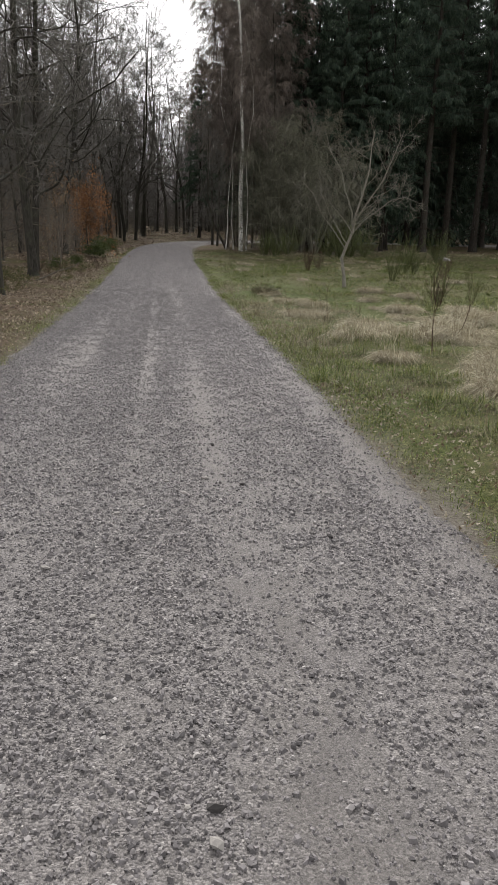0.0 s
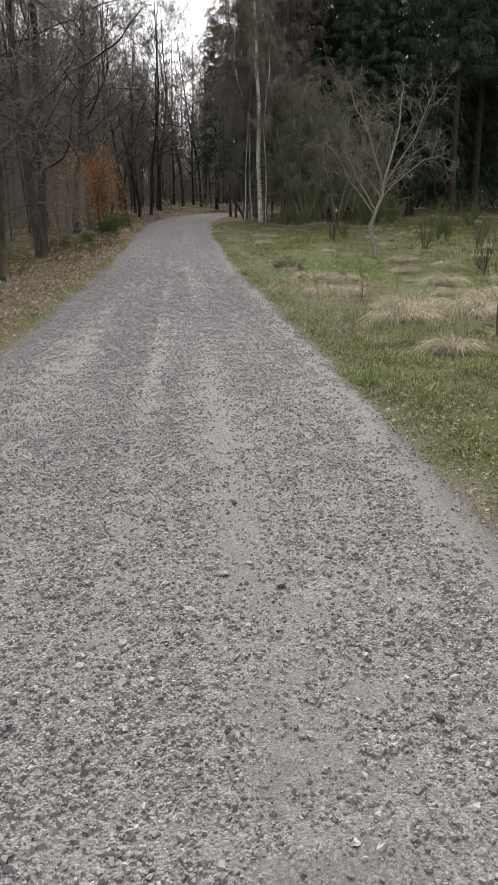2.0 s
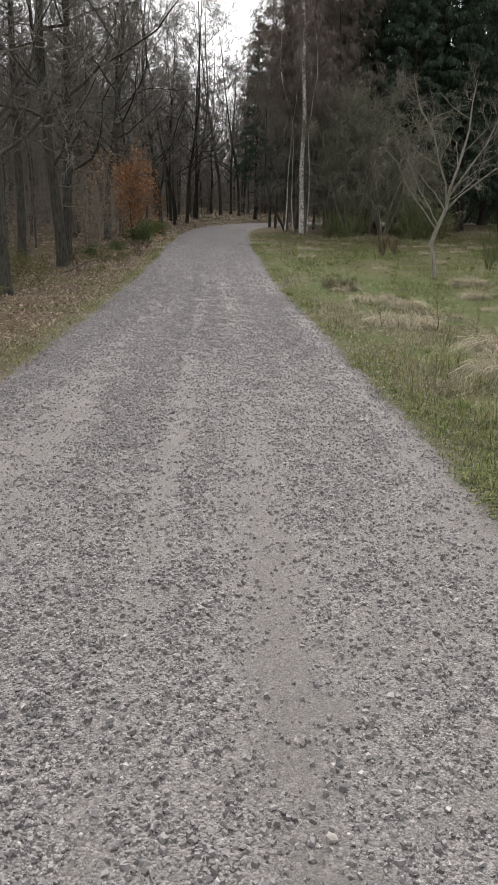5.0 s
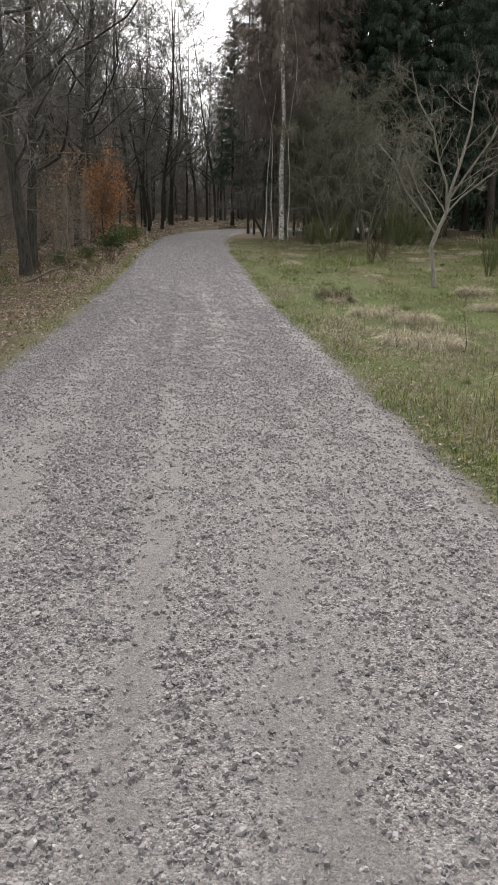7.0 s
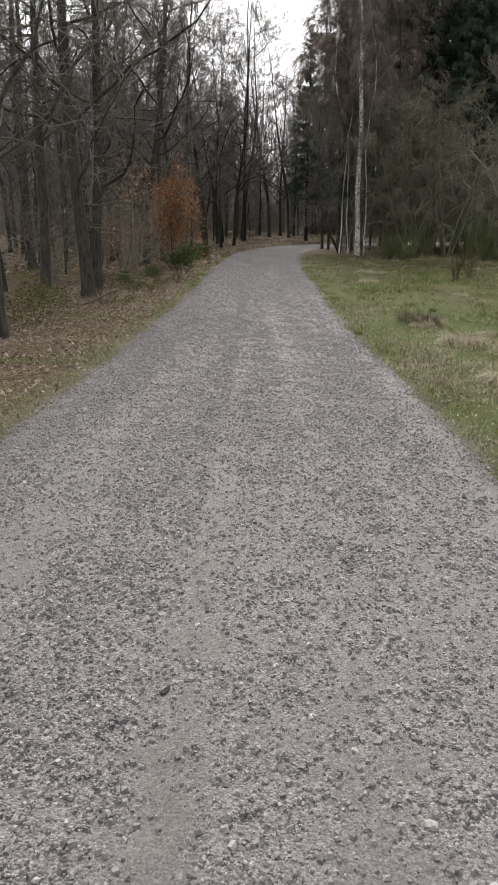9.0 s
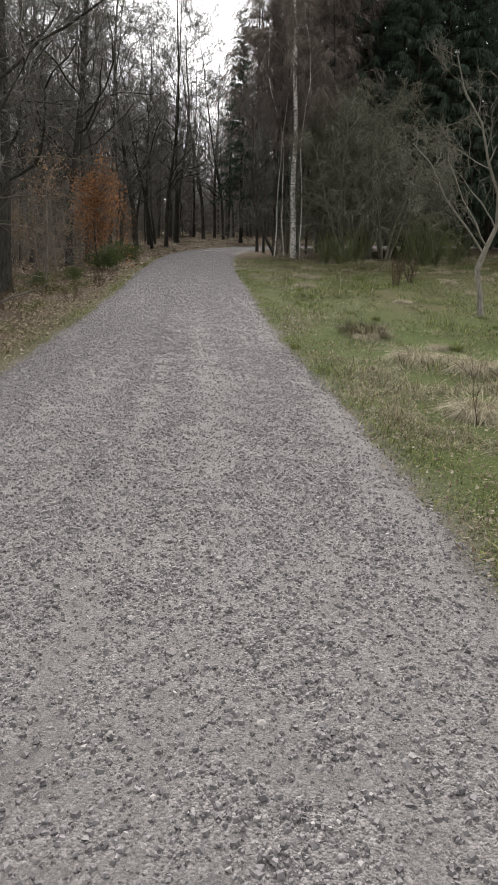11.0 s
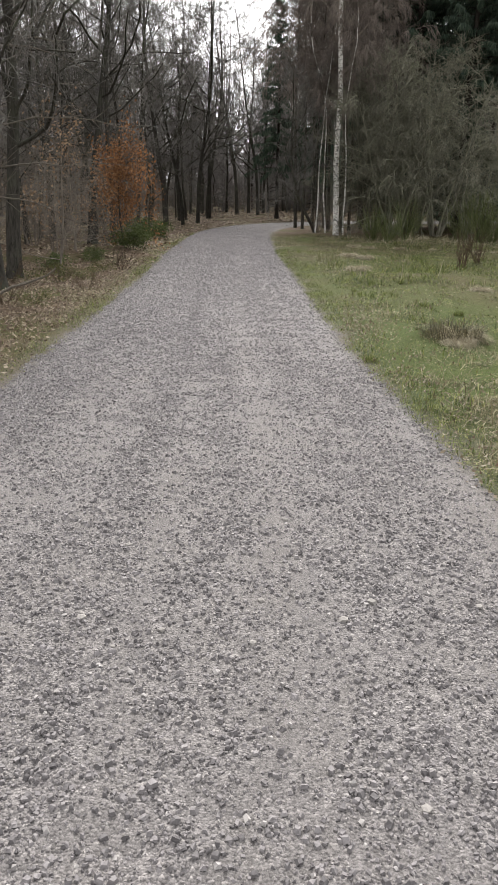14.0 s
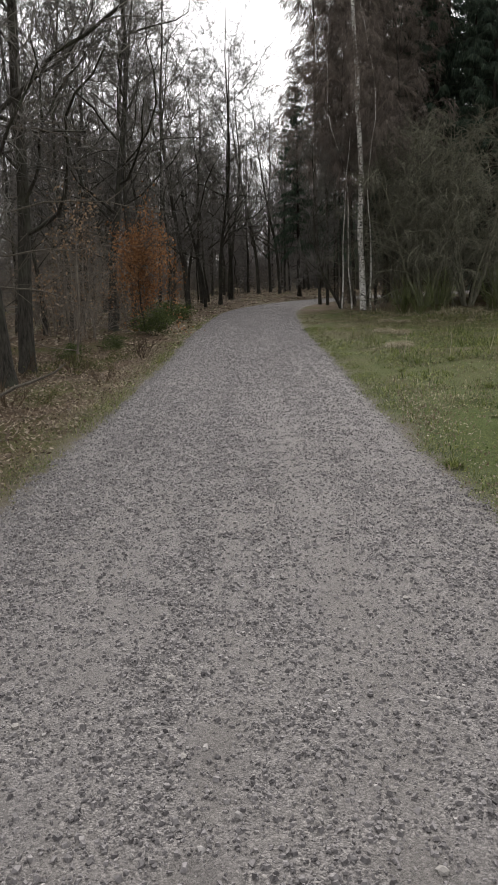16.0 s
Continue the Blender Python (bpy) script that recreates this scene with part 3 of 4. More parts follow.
plant(oaks, OAKS)
rng = np.random.default_rng(5)
more = []
taken = [(r[0], r[1]) for r in OAKS + TALLS]
while len(more) < 110:
    x, y = rng.uniform(-34, 10), rng.uniform(30, 105)
    if x > -9 - 0.06 * y and y < 78 or x > -14 and y < 40:
        continue
    if min((x - a) ** 2 + (y - b) ** 2 for a, b in taken) < 5:
        continue
    taken.append((x, y))
    more.append((x, y, int(rng.integers(3, 5)) if y > 55 or x < -24 else int(rng.integers(0, 3)), rng.uniform(0, 360), rng.uniform(0.85, 1.1)))
plant(talls, [(*r, 1.0) for r in TALLS] + more)

POLE_PLAN = [(20, 0.18, 0.24, 50, 5, 4, 0.22, -0.16, 0.5), (7, 0.15, 0.5, 52, 3, 3, 0.3, -0.05, 0.6)]
poles = [make_tree("pole_tree", 131 + i, hgt, r, POLE_PLAN, M_OAK, M_TWIG, "thin leafless young tree with a dark crooked stem", "tree", "young trees between the trunks", 0.06, lean, tips=(6, 0.4, 55, -0.05, 0.007), thin=0.009)
         for i, (hgt, r, lean) in enumerate(((10.5, 0.055, (0.05, 0)), (8.0, 0.045, (-0.08, 0.05)), (12.5, 0.07, (0.02, 0.0))))]
rng = np.random.default_rng(6)
rows = []
while len(rows) < 34:
    y = rng.uniform(27, 74)
    x = -10.2 - 0.075 * (y - 30) - 14 * rng.uniform(0, 1) ** 1.4
    if min((x - a) ** 2 + (y - b) ** 2 for a, b in taken) < 1.2:
        continue
    taken.append((x, y))
    rows.append((x, y, int(rng.integers(0, 3)), rng.uniform(0, 360), rng.uniform(0.75, 1.15)))
plant(poles, rows)


def far_woods():
    """The wood behind, trunk after trunk, too far off to count."""
    rng = np.random.default_rng(77)
    br, ends_of = [], []
    for k in range(1500):
        ang, dist = rng.uniform(-0.62, 0.45), rng.uniform(84, 165)
        x, y = -5 + dist * math.sin(ang), 5 + dist * math.cos(ang)
        if x > 6 and y < 95:
            continue
        z = float(rise(y))
        tall = k % 2 == 0
        hgt = rng.uniform(12, 17.5) if tall else rng.uniform(3, 9)
        top = np.array((x + rng.normal(0, 0.8), y, z + hgt))
        base = np.array((x, y, z - 0.2))
        f = np.linspace(0, 1, 5)[:, None]
        pts = base * (1 - f) + top * f + rng.normal(0, 0.16, (5, 3)) * f
        br.append((pts, np.linspace(rng.uniform(0.1, 0.22) if tall else 0.05, 0.03, 5), 4))
        n = 64
        g = rng.uniform(0.2, 0.99, (n, 1)) if tall else rng.uniform(0.05, 0.95, (n, 1))
        w = unit(np.column_stack((rng.normal(0, 1, (n, 2)), rng.uniform(0.1, 1.5, n))))
        p = base * (1 - g) + top * g + w * rng.uniform(0, 1.6, (n, 1))
        q = p + unit(w + rng.normal(0, 0.5, (n, 3))) * rng.uniform(0.6, 2.6, (n, 1)) * (1.25 - g * 0.7)
        ends_of += [(p[i], q[i], 0.03 if tall else 0.05) for i in range(n)]
    v, f = tubes(br)
    v2, f2 = spikes(ends_of)
    f = np.concatenate((f[:, (0, 1, 2)], f[:, (0, 2, 3)], f2 + len(v)))
    # haze over the distant wood is put into its lighter colour
    return tagged(new("far_woods", mesh_of("far_woods", np.concatenate((v, v2)), f, M_HAZETWIG)), "distant leafless wood of dark trunks and grey twigs, colour paled for haze", "woods", kind="stuff")


far_woods()


def underwood():
    """Brushwood between the trunks, deep in the wood."""
    rng = np.random.default_rng(78)
    rows = []
    while len(rows) < 20000:
        x, y = rng.uniform(-60, -11), rng.uniform(34, 100)
        if x > -10.5 - 0.09 * (y - 30):
            continue
        z, hgt = float(rise(y)), rng.uniform(1.5, 6.0)
        for k in range(60):
            p = np.array((x, y, z)) + rng.normal(0, 0.28, 3) * (hgt, hgt, 0) + np.array((0, 0, rng.uniform(0, 0.8) * hgt))
            w = unit(np.array((rng.normal(), rng.normal(), rng.uniform(-0.4, 0.9))))
            rows.append((p, p + w * rng.uniform(0.4, 1.3), 0.014))
    for q in range(260):
        y = rng.uniform(88, 140)
        x, z, hgt = rng.uniform(-30, 14), float(rise(y)), rng.uniform(1.0, 3.2)
        for k in range(40):
            p = np.array((x, y, z)) + rng.normal(0, 0.6, 3) * (hgt, hgt, 0) + np.array((0, 0, rng.uniform(0, 0.8) * hgt))
            w = unit(np.array((rng.normal(), rng.normal(), rng.uniform(-0.2, 1.2))))
            rows.append((p, p + w * rng.uniform(0.6, 1.8), 0.03))
    return tagged(new("underwood", mesh_of("underwood", *spikes(rows), M_BRUSH)), "grey-brown leafless brushwood deep in the wood", "brushwood", kind="stuff")


underwood()

# ---- birches at the bend ----
BIRCH_PLAN = [(15, 0.42, 0.18, 48, 5, 4, 0.12, -0.05, 0.35), (7, 0.2, 0.5, 45, 4, 3, 0.14, 0.4, 0.45), (6, 0.1, 0.55, 35, 2, 3, 0.12, 0.5, 0.6)]
HANG = (4, 0.6, 30, 0.9, 0.0095)
BIRCH_STEM = [[(0.02, 0, -0.15), (0, 0, 0.6), (-0.03, 0, 1.8), (-0.1, 0, 3.2), (-0.08, 0.02, 4.6), (-0.02, 0.03, 6.0), (-0.08, 0, 7.4), (-0.17, 0, 8.8), (-0.16, 0.05, 10.2), (-0.27, 0.06, 11.6), (-0.33, 0.05, 13.0), (-0.5, 0, 14.6),
               (-0.56, 0, 16.2), (-0.7, 0.05, 18.0), (-0.75, 0.1, 20.0)]]
birch = make_tree("birch_tree", 41, 20, 0.155, BIRCH_PLAN, M_BIRCH, M_BIRCHTWIG, "tall birch with white bark and drooping brown twigs", "tree", "birches at the bend", 0.018, tips=HANG, white=True, lines=BIRCH_STEM)
birch.matrix_basis = at(-2.2, 50.3, 0)
slim = make_tree("slim_birch", 43, 13, 0.04, BIRCH_PLAN, M_BIRCH, M_BIRCHTWIG, "slim young birch with pale bark and brown twigs", "tree", "birches at the bend", 0.085, (0.03, 0), tips=HANG, white=True)
slim.matrix_basis = at(-1.85, 50.4, 0)
for x, y, turn, size in ((-2.7, 50.9, 240, 1.0), (-3.2, 50.6, 130, 0.95)):
    copy_thing(slim, at(x, y, turn, size))
HAZE_PLAN = [(32, 0.36, 0.17, 48, 5, 4, 0.14, -0.05, 0.35), (7, 0.2, 0.5, 45, 4, 3, 0.14, 0.4, 0.45), (5, 0.1, 0.55, 35, 2, 3, 0.12, 0.5, 0.6)]
dark_birch = make_tree("brown_birch", 45, 18, 0.08, HAZE_PLAN, M_OAK, M_BIRCHTWIG, "leafless birch with a dark stem and dense reddish-brown twigs", "tree", "birches at the bend", 0.02, tips=HANG)
dark_birch.matrix_basis = at(-1.6, 54.2, 0)
for x, y, turn, size in ((-2.7, 55.0, 60, 1.1), (-0.2, 55.0, 20, 1.1), (-3.0, 56.4, 170, 1.1), (-1.0, 56.6, 300, 1.25), (-3.3, 54.3, 130, 0.9), (-2.0, 52.9, 250, 0.9), (-4.6, 56.9, 90, 1.12),
                         (-4.1, 55.2, 330, 1.0), (-3.7, 58.2, 30, 1.22), (-2.2, 57.6, 280, 1.25), (0.4, 57.0, 150, 1.1)):
    copy_thing(dark_birch, at(x, y, turn, size))
crook = make_tree("crooked_tree", 47, 8, 0.1, TALL_PLAN, M_OAK, M_TWIG, "small crooked dark tree leaning over the road", "tree", "", 0.1, (-0.2, 0))
crook.matrix_basis = at(-3.2, 52.2, 0)


# ---- spruces ----
def make_spruce(seed, height, r0, bare, reach, label):
    """A spruce: trunk, boughs and hanging needle sprays."""
    rng = np.random.default_rng(seed)
    pts, rad = trunk_line(rng, height, r0, 0.012)
    boughs, b, w, s, ln, wd, fo = [], [], [], [], [], [], []
    z = 0.8
    while z < height * 0.985:
        f = z / height
        dead = z < bare
        for k in range(int(rng.integers(4, 7)) if not dead else 3):
            a = rng.uniform(0, 6.283)
            i = min(int(f * 14), 13) + 1
            g = f * 14 + 1 - i
            p = pts[i] * (1 - g) + pts[i + 1] * g
            length = reach * (1 - f) ** 0.75 * rng.uniform(0.75, 1.15) + 0.25
            if dead:
                length *= 0.45
            up = 0.45 * f - 0.1
            line = shoot(rng, p, (math.cos(a), math.sin(a), up), length, 6, 0.07, 0.28 * (1 - f) - 0.04)
            boughs.append((line[::2], np.linspace(0.035 * (1.2 - f), 0.006, 4), 3))
            if dead:
                continue
            n = int(46 * length) + 10
            t = rng.uniform(0.12, 1.0, n) * 6
            j = np.minimum(t.astype(int), 5)
            q = (t - j)[:, None]
            base = line[j] * (1 - q) + line[j + 1] * q
            fw = unit(line[j + 1] - line[j])
            sd = unit(np.cross(fw, (0, 0, 1.0))) * rng.choice((-1, 1), n)[:, None]
            way = unit(fw * rng.uniform(0.2, 0.9, (n, 1)) + sd * rng.uniform(0.1, 0.9, (n, 1)) + np.array((0, 0, -1.0)) * rng.uniform(0.3, 2.2, (n, 1)))
            b.append(base)
            w.append(way)
            s.append(unit(np.cross(way, fw + rng.normal(0, 0.4, (n, 3)))))
            ln.append(rng.uniform(0.2, 0.52, n) * (0.6 + 0.6 * (1 - f)))
            wd.append(rng.uniform(0.035, 0.075, n))
            fo.append(np.column_stack((rng.normal(0, 0.04, (n, 2)), -rng.uniform(0.0, 0.18, n))))
        z += rng.uniform(0.28, 0.46)
    root = tagged(new("spruce_tree"), label, "tree", "spruces behind the meadow")
    part("trunk", mesh_of("trunk", *tubes([(pts, rad, 9)] + boughs), M_SPRUCEBARK, True), root)
    part("crown", mesh_of("crown", *kites(*(np.concatenate(v) for v in (b, w, s, ln, wd, fo))), M_NEEDLE), root, "dark green hanging needle sprays")["kind"] = "stuff"
    return root


spruces = [make_spruce(51, 25, 0.24, 3.0, 3.6, "tall dark green spruce with hanging branches"),
           make_spruce(52, 27, 0.27, 9.0, 3.4, "tall spruce with a bare lower trunk and dead snags"),
           make_spruce(53, 20, 0.2, 4.5, 3.3, "tall dark green spruce with hanging branches")]
plant(spruces, [(-6.9, 69.6, 2, 0, 0.74), (-4.4, 71.2, 2, 40, 0.85), (0.4, 60.2, 0, 75, 1.05), (1.8, 58.0, 0, 40, 1.0), (3.6, 57.5, 2, 160, 1.15), (2.4, 63.0, 0, 250, 1.0), (5.6, 55.8, 0, 270, 1.0), (4.0, 55.0, 0, 190, 0.8), (7.4, 55.2, 2, 120, 1.0), (8.0, 58.5, 0, 80, 1.05), (10.6, 57, 1, 10, 1.0), (13.3, 62.5, 1, 130, 1.0),
                (14.6, 58.5, 1, 220, 1.0), (18.2, 64, 1, 310, 1.0), (17.5, 58, 1, 60, 1.0), (21.5, 61, 1, 20, 1.0), (11.0, 67, 0, 150, 1.05), (14.4, 66.5, 2, 250, 1.2), (17.6, 68, 0, 30, 1.05),
                (21, 66.5, 2, 200, 1.2), (5.0, 63.0, 0, 300, 1.0), (-0.9, 62.0, 0, 120, 0.9), (1.6, 61.5, 2, 210, 1.2), (25, 60, 1, 100, 1.0), (28.5, 63, 0, 140, 1.0)])


def spruce_stand():
    """The dark body of the plantation behind the front row."""
    rng = np.random.default_rng(58)
    trunks, b, w = [], [], []
    for k in range(34):
        x, y = rng.uniform(4, 46), rng.uniform(69, 92)
        z = float(rise(y))
        trunks.append((np.array(((x, y, z - 0.2), (x, y, z + 8), (x, y, z + 23))), np.array((0.2, 0.15, 0.03)), 6))
        n = 900
        g = rng.uniform(0.0, 1, n) ** 0.95
        a, r = rng.uniform(0, 6.283, n), rng.uniform(0.3, 1, n) * 3.4 * (1 - g * 0.93)
        b.append(np.column_stack((x + r * np.cos(a), y + r * np.sin(a), z + g * 24)))
        w.append(np.column_stack((np.cos(a) * 0.6, np.sin(a) * 0.6, -rng.uniform(0.3, 1.4, n))))
    b, w = np.concatenate(b), unit(np.concatenate(w) + rng.normal(0, 0.2, (34 * 900, 3)))
    n = len(b)
    v, f = tubes(trunks)
    f = np.concatenate((f[:, (0, 1, 2)], f[:, (0, 2, 3)]))
    v2, f2 = kites(b, w, unit(np.cross(w, rng.normal(0, 1, (n, 3)))), rng.uniform(0.7, 1.6, n), rng.uniform(0.15, 0.35, n), np.column_stack((np.zeros((n, 2)), -rng.uniform(0, 0.3, n))))
    return tagged(new("spruce_stand", mesh_of("spruce_stand", np.concatenate((v, v2)), np.concatenate((f, f2 + len(v))), M_NEEDLE)), "dark dense spruce plantation in the background", "woods", kind="stuff")


spruce_stand()

# ---- the thicket of willows beside the meadow ----
WILLOW_PLAN = [(11, 0.2, 0.44, 48, 5, 4, 0.18, 0.12, 0.5), (7, 0.15, 0.5, 48, 3, 3, 0.18, 0.4, 0.5)]
willow = make_tree("willow_bush", 61, 8.5, 0.07, WILLOW_PLAN, M_WILLOW, M_WILLOW, "dense leafless grey-brown willow thicket with drooping twigs", "bush", "willow thicket", 0.06, (0, -0.1), 8, 0.5, (7, 0.6, 65, 0.25, 0.012), thin=0.017)
willow.matrix_basis = at(0.6, 50.5, 0)
for x, y, turn, size in ((2.5, 50.6, 100, 0.95), (1.6, 53.0, 300, 1.1), (-0.4, 52.2, 160, 0.9), (4.3, 52.0, 250, 0.6)):
    copy_thing(willow, at(x, y, turn, size))

# ---- the pale little tree on the meadow ----
PALE_PLAN = [(9, 0.3, 0.36, 55, 7, 5, 0.13, -0.12, 0.45), (6, 0.15, 0.5, 44, 5, 3, 0.16, -0.14, 0.5), (3, 0.2, 0.45, 40, 3, 3, 0.2, -0.1, 0.55)]
STEMS = [[(0, 0, -0.1), (-0.05, 0, 0.4), (-0.15, 0.02, 0.95), (0.0, 0, 1.4), (0.16, 0, 1.8), (0.22, 0.02, 2.3), (0.42, 0.05, 3.0), (0.6, 0.1, 3.8), (0.62, 0.15, 4.4), (0.7, 0.2, 5.0)],
         [(0.16, 0, 1.8), (0.1, -0.1, 2.4), (-0.15, -0.15, 3.0), (-0.35, -0.2, 3.7), (-0.75, -0.25, 4.3), (-0.95, -0.25, 5.0)],
         [(0.14, 0, 1.75), (0.5, 0.1, 2.15), (0.95, 0.2, 2.5), (1.4, 0.25, 2.85), (1.85, 0.3, 2.95), (2.3, 0.35, 2.8)],
         [(0.2, 0.0, 2.1), (0.55, -0.2, 2.7), (1.0, -0.3, 3.4), (1.3, -0.4, 4.2), (1.55, -0.4, 4.9)],
         [(-0.05, 0.0, 1.25), (-0.4, 0.1, 1.75), (-0.85, 0.2, 2.3), (-1.2, 0.25, 3.0), (-1.6, 0.25, 3.4)]]
pale = make_tree("meadow_tree", 75, 5.4, 0.075, PALE_PLAN, M_PALE, M_PALE, "small leafless tree with pale grey bark standing on the meadow", "tree", "", 0.07, stems=5, tips=(2, 0.25, 35, -0.1, 0.004), thin=0.0068, lines=STEMS)
pale.matrix_basis = at(2.55, 26.3, 0, 1.0)


# ---- brooms, saplings and evergreen bushes ----
def make_broom(seed, height, count, spread, material, label, name="broom_shrub"):
    """Upright wand-like shoots from one stock."""
    rng = np.random.default_rng(seed)
    br = []
    for k in range(count):
        a, r = rng.uniform(0, 6.283), rng.uniform(0, 0.12)
        way = (math.cos(a) * spread * rng.uniform(0, 1), math.sin(a) * spread * rng.uniform(0, 1), 1)
        line = shoot(rng, (r * math.cos(a), r * math.sin(a), -0.05), way, height * rng.uniform(0.5, 1.05), 5, 0.07, -0.1)
        br.append((line, np.linspace(0.009, 0.003, 6), 3))
        for j in range(7):
            i = int(rng.integers(1, 5))
            br.append((shoot(rng, line[i], off_axis(rng, line[i + 1] - line[i], 22), height * rng.uniform(0.15, 0.4), 2, 0.08, -0.1), np.array((0.005, 0.004, 0.002)), 3))
    return tagged(new(name, mesh_of(name, *tubes(br), material)), label, "shrub")


broom = make_broom(81, 2.4, 48, 1.05, M_BROOM, "tall green broom with upright wand-like shoots")
rows = ((3.9, 46.6, 0, 1.0), (3.2, 46.9, 70, 0.85), (0.8, 46.6, 20, 0.8), (-0.5, 46.9, 140, 0.7), (5.4, 47.2, 10, 0.8), (9.2, 44.0, 60, 0.8), (0.1, 46.3, 250, 0.6), (4.5, 46.9, 200, 0.9))
broom.matrix_basis = at(*rows[0])
for r in rows[1:]:
    copy_thing(broom, at(*r))
thin_broom = make_broom(83, 1.7, 22, 0.5, M_BROOM, "slender green broom with upright wand-like shoots")
rows = ((4.6, 29.5, 200, 0.85), (5.6, 33.0, 130, 1.2), (6.1, 33.6, 60, 1.0))
thin_broom.matrix_basis = at(*rows[0])
for r in rows[1:]:
    copy_thing(thin_broom, at(*r))
brown_broom = make_broom(82, 1.1, 14, 0.5, M_REDSTEM, "brown leafless low shrub in the meadow grass", "low_shrub")
rows = ((1.55, 34.3, 0, 1.0), (2.1, 35.0, 80, 0.8), (4.6, 21.0, 0, 0.9), (6.6, 30, 30, 1.0))
brown_broom.matrix_basis = at(*rows[0])
for r in rows[1:]:
    copy_thing(brown_broom, at(*r))
YOUNG_PLAN = [(10, 0.65, 0.95, 26, 5, 4, 0.09, -0.12, 0.7), (5, 0.15, 0.4, 20, 3, 3, 0.08, -0.15, 0.7)]
young = make_tree("young_broom", 85, 0.95, 0.013, YOUNG_PLAN, M_REDSTEM, M_BROOM, "young broom with a bare thin stem and brushy green-brown shoots", "shrub", "young brooms on the meadow", 0.05, tips=(2, 0.2, 18, -0.1, 0.002), thin=0.0022)
young.matrix_basis = at(2.5, 10.9, 0)
for x, y, turn, size in ((3.4, 13.2, 100, 0.9), (4.6, 17.5, 200, 1.0), (5.2, 24.5, 50, 1.1)):
    copy_thing(young, at(x, y, turn, size))
SAPLING_PLAN = [(6, 0.3, 0.45, 35, 4, 3, 0.12, -0.1, 0.6), (3, 0.2, 0.5, 35, 2, 3, 0.12, -0.05, 0.6)]
sapling = make_tree("sapling", 86, 0.95, 0.008, SAPLING_PLAN, M_REDSTEM, M_REDSTEM, "thin leafless sapling with brown stems in the grass", "sapling", "saplings on the meadow", 0.12, tips=None, thin=0.003)
sapling.matrix_basis = at(1.34, 16.2, 0)
for x, y, turn, size in ((0.58, 16.6, 100, 0.75), (1.15, 13.9, 200, 0.7), (0.8, 16.3, 50, 0.7), (2.1, 17.2, 300, 0.8), (3.6, 19.5, 20, 0.9)):
    copy_thing(sapling, at(x, y, turn, size))


def leaf_cloud(seed, count, centre, radii, size, droop=0.3):
    """Leaves spread unevenly through an ellipsoid."""
    rng = np.random.default_rng(seed)
    clump = rng.normal(0, 0.55, (max(6, count // 60), 3))
    p = clump[rng.integers(0, len(clump), count)] + rng.normal(0, 0.22, (count, 3))
    p = np.array(centre) + p * np.array(radii)
    way = unit(rng.normal(0, 1, (count, 3)) + np.array((0, 0, -droop)))
    side = unit(np.cross(way, rng.normal(0, 1, (count, 3))))
    return kites(p, way, side, rng.uniform(0.7, 1.3, count) * size, rng.uniform(0.4, 0.7, count) * size, rng.normal(0, 0.12, (count, 3)) * size)


beech = make_tree("beech_sapling", 91, 4.2, 0.04, [(16, 0.1, 0.3, 65, 4, 4, 0.12, 0.0, 0.5), (6, 0.2, 0.45, 45, 3, 3, 0.14, 0.0, 0.5)], M_OAK, M_TWIG, "young beech holding on to its rust-orange dead leaves", "tree", "", 0.05)
part("foliage", mesh_of("foliage", *leaf_cloud(92, 5500, (0, 0, 2.2), (0.8, 0.8, 1.35), 0.095), M_RUST), beech, "rust-orange dead leaves")["kind"] = "stuff"
beech.matrix_basis = at(-9.4, 39.6, 0)
hazel = make_tree("brushwood", 93, 3.6, 0.02, [(9, 0.15, 0.4, 58, 4, 3, 0.2, 0.02, 0.55), (4, 0.2, 0.45, 55, 3, 3, 0.22, 0.05, 0.55)], M_BRUSH, M_BRUSH, "leafless brushwood stems with a few brown leaves", "shrub", "undergrowth beside the road", 0.07, (0, 0), 5, 0.35, (3, 0.4, 40, 0.1, 0.004), thin=0.005, white=True)
part("foliage", mesh_of("foliage", *leaf_cloud(94, 160, (0, 0, 1.5), (0.9, 0.9, 1.0), 0.07), M_BROWNLEAF), hazel, "withered brown leaves")["kind"] = "stuff"
hazel.matrix_basis = at(-9.7, 34.0, 0)
for x, y, turn, size in ((-10.4, 37, 90, 1.0), (-12.0, 33, 270, 1.05), (-12.5, 39, 120, 1.1), (-10.8, 42, 10, 0.9), (-12.2, 27, 40, 0.9), (-11.5, 24, 310, 0.9), (-14, 43, 0, 1.3), (-16, 40, 20, 1.3), (-12.9, 51, 45, 1.2), (-15.5, 56, 75, 1.3), (-17, 48, 190, 1.4),
                         (-1.4, 51.4, 30, 0.6), (-0.4, 51.7, 80, 0.65), (0.7, 52.2, 140, 0.7), (1.7, 51.6, 200, 0.6), (-2.7, 52.7, 260, 0.6), (-3.4, 53.4, 310, 0.55), (-3.0, 51.0, 10, 0.4)):
    copy_thing(hazel, at(x, y, turn, size))
leafing = make_tree("leafy_sapling", 89, 4.6, 0.03, [(15, 0.12, 0.34, 62, 5, 4, 0.14, 0.06, 0.5), (6, 0.2, 0.45, 48, 3, 3, 0.16, 0.05, 0.5)], M_BRUSH, M_BRUSH, "young oak with withered pale brown leaves", "tree", "young trees between the trunks", 0.06, (0.05, 0), tips=(3, 0.25, 45, 0.05, 0.004), thin=0.005)
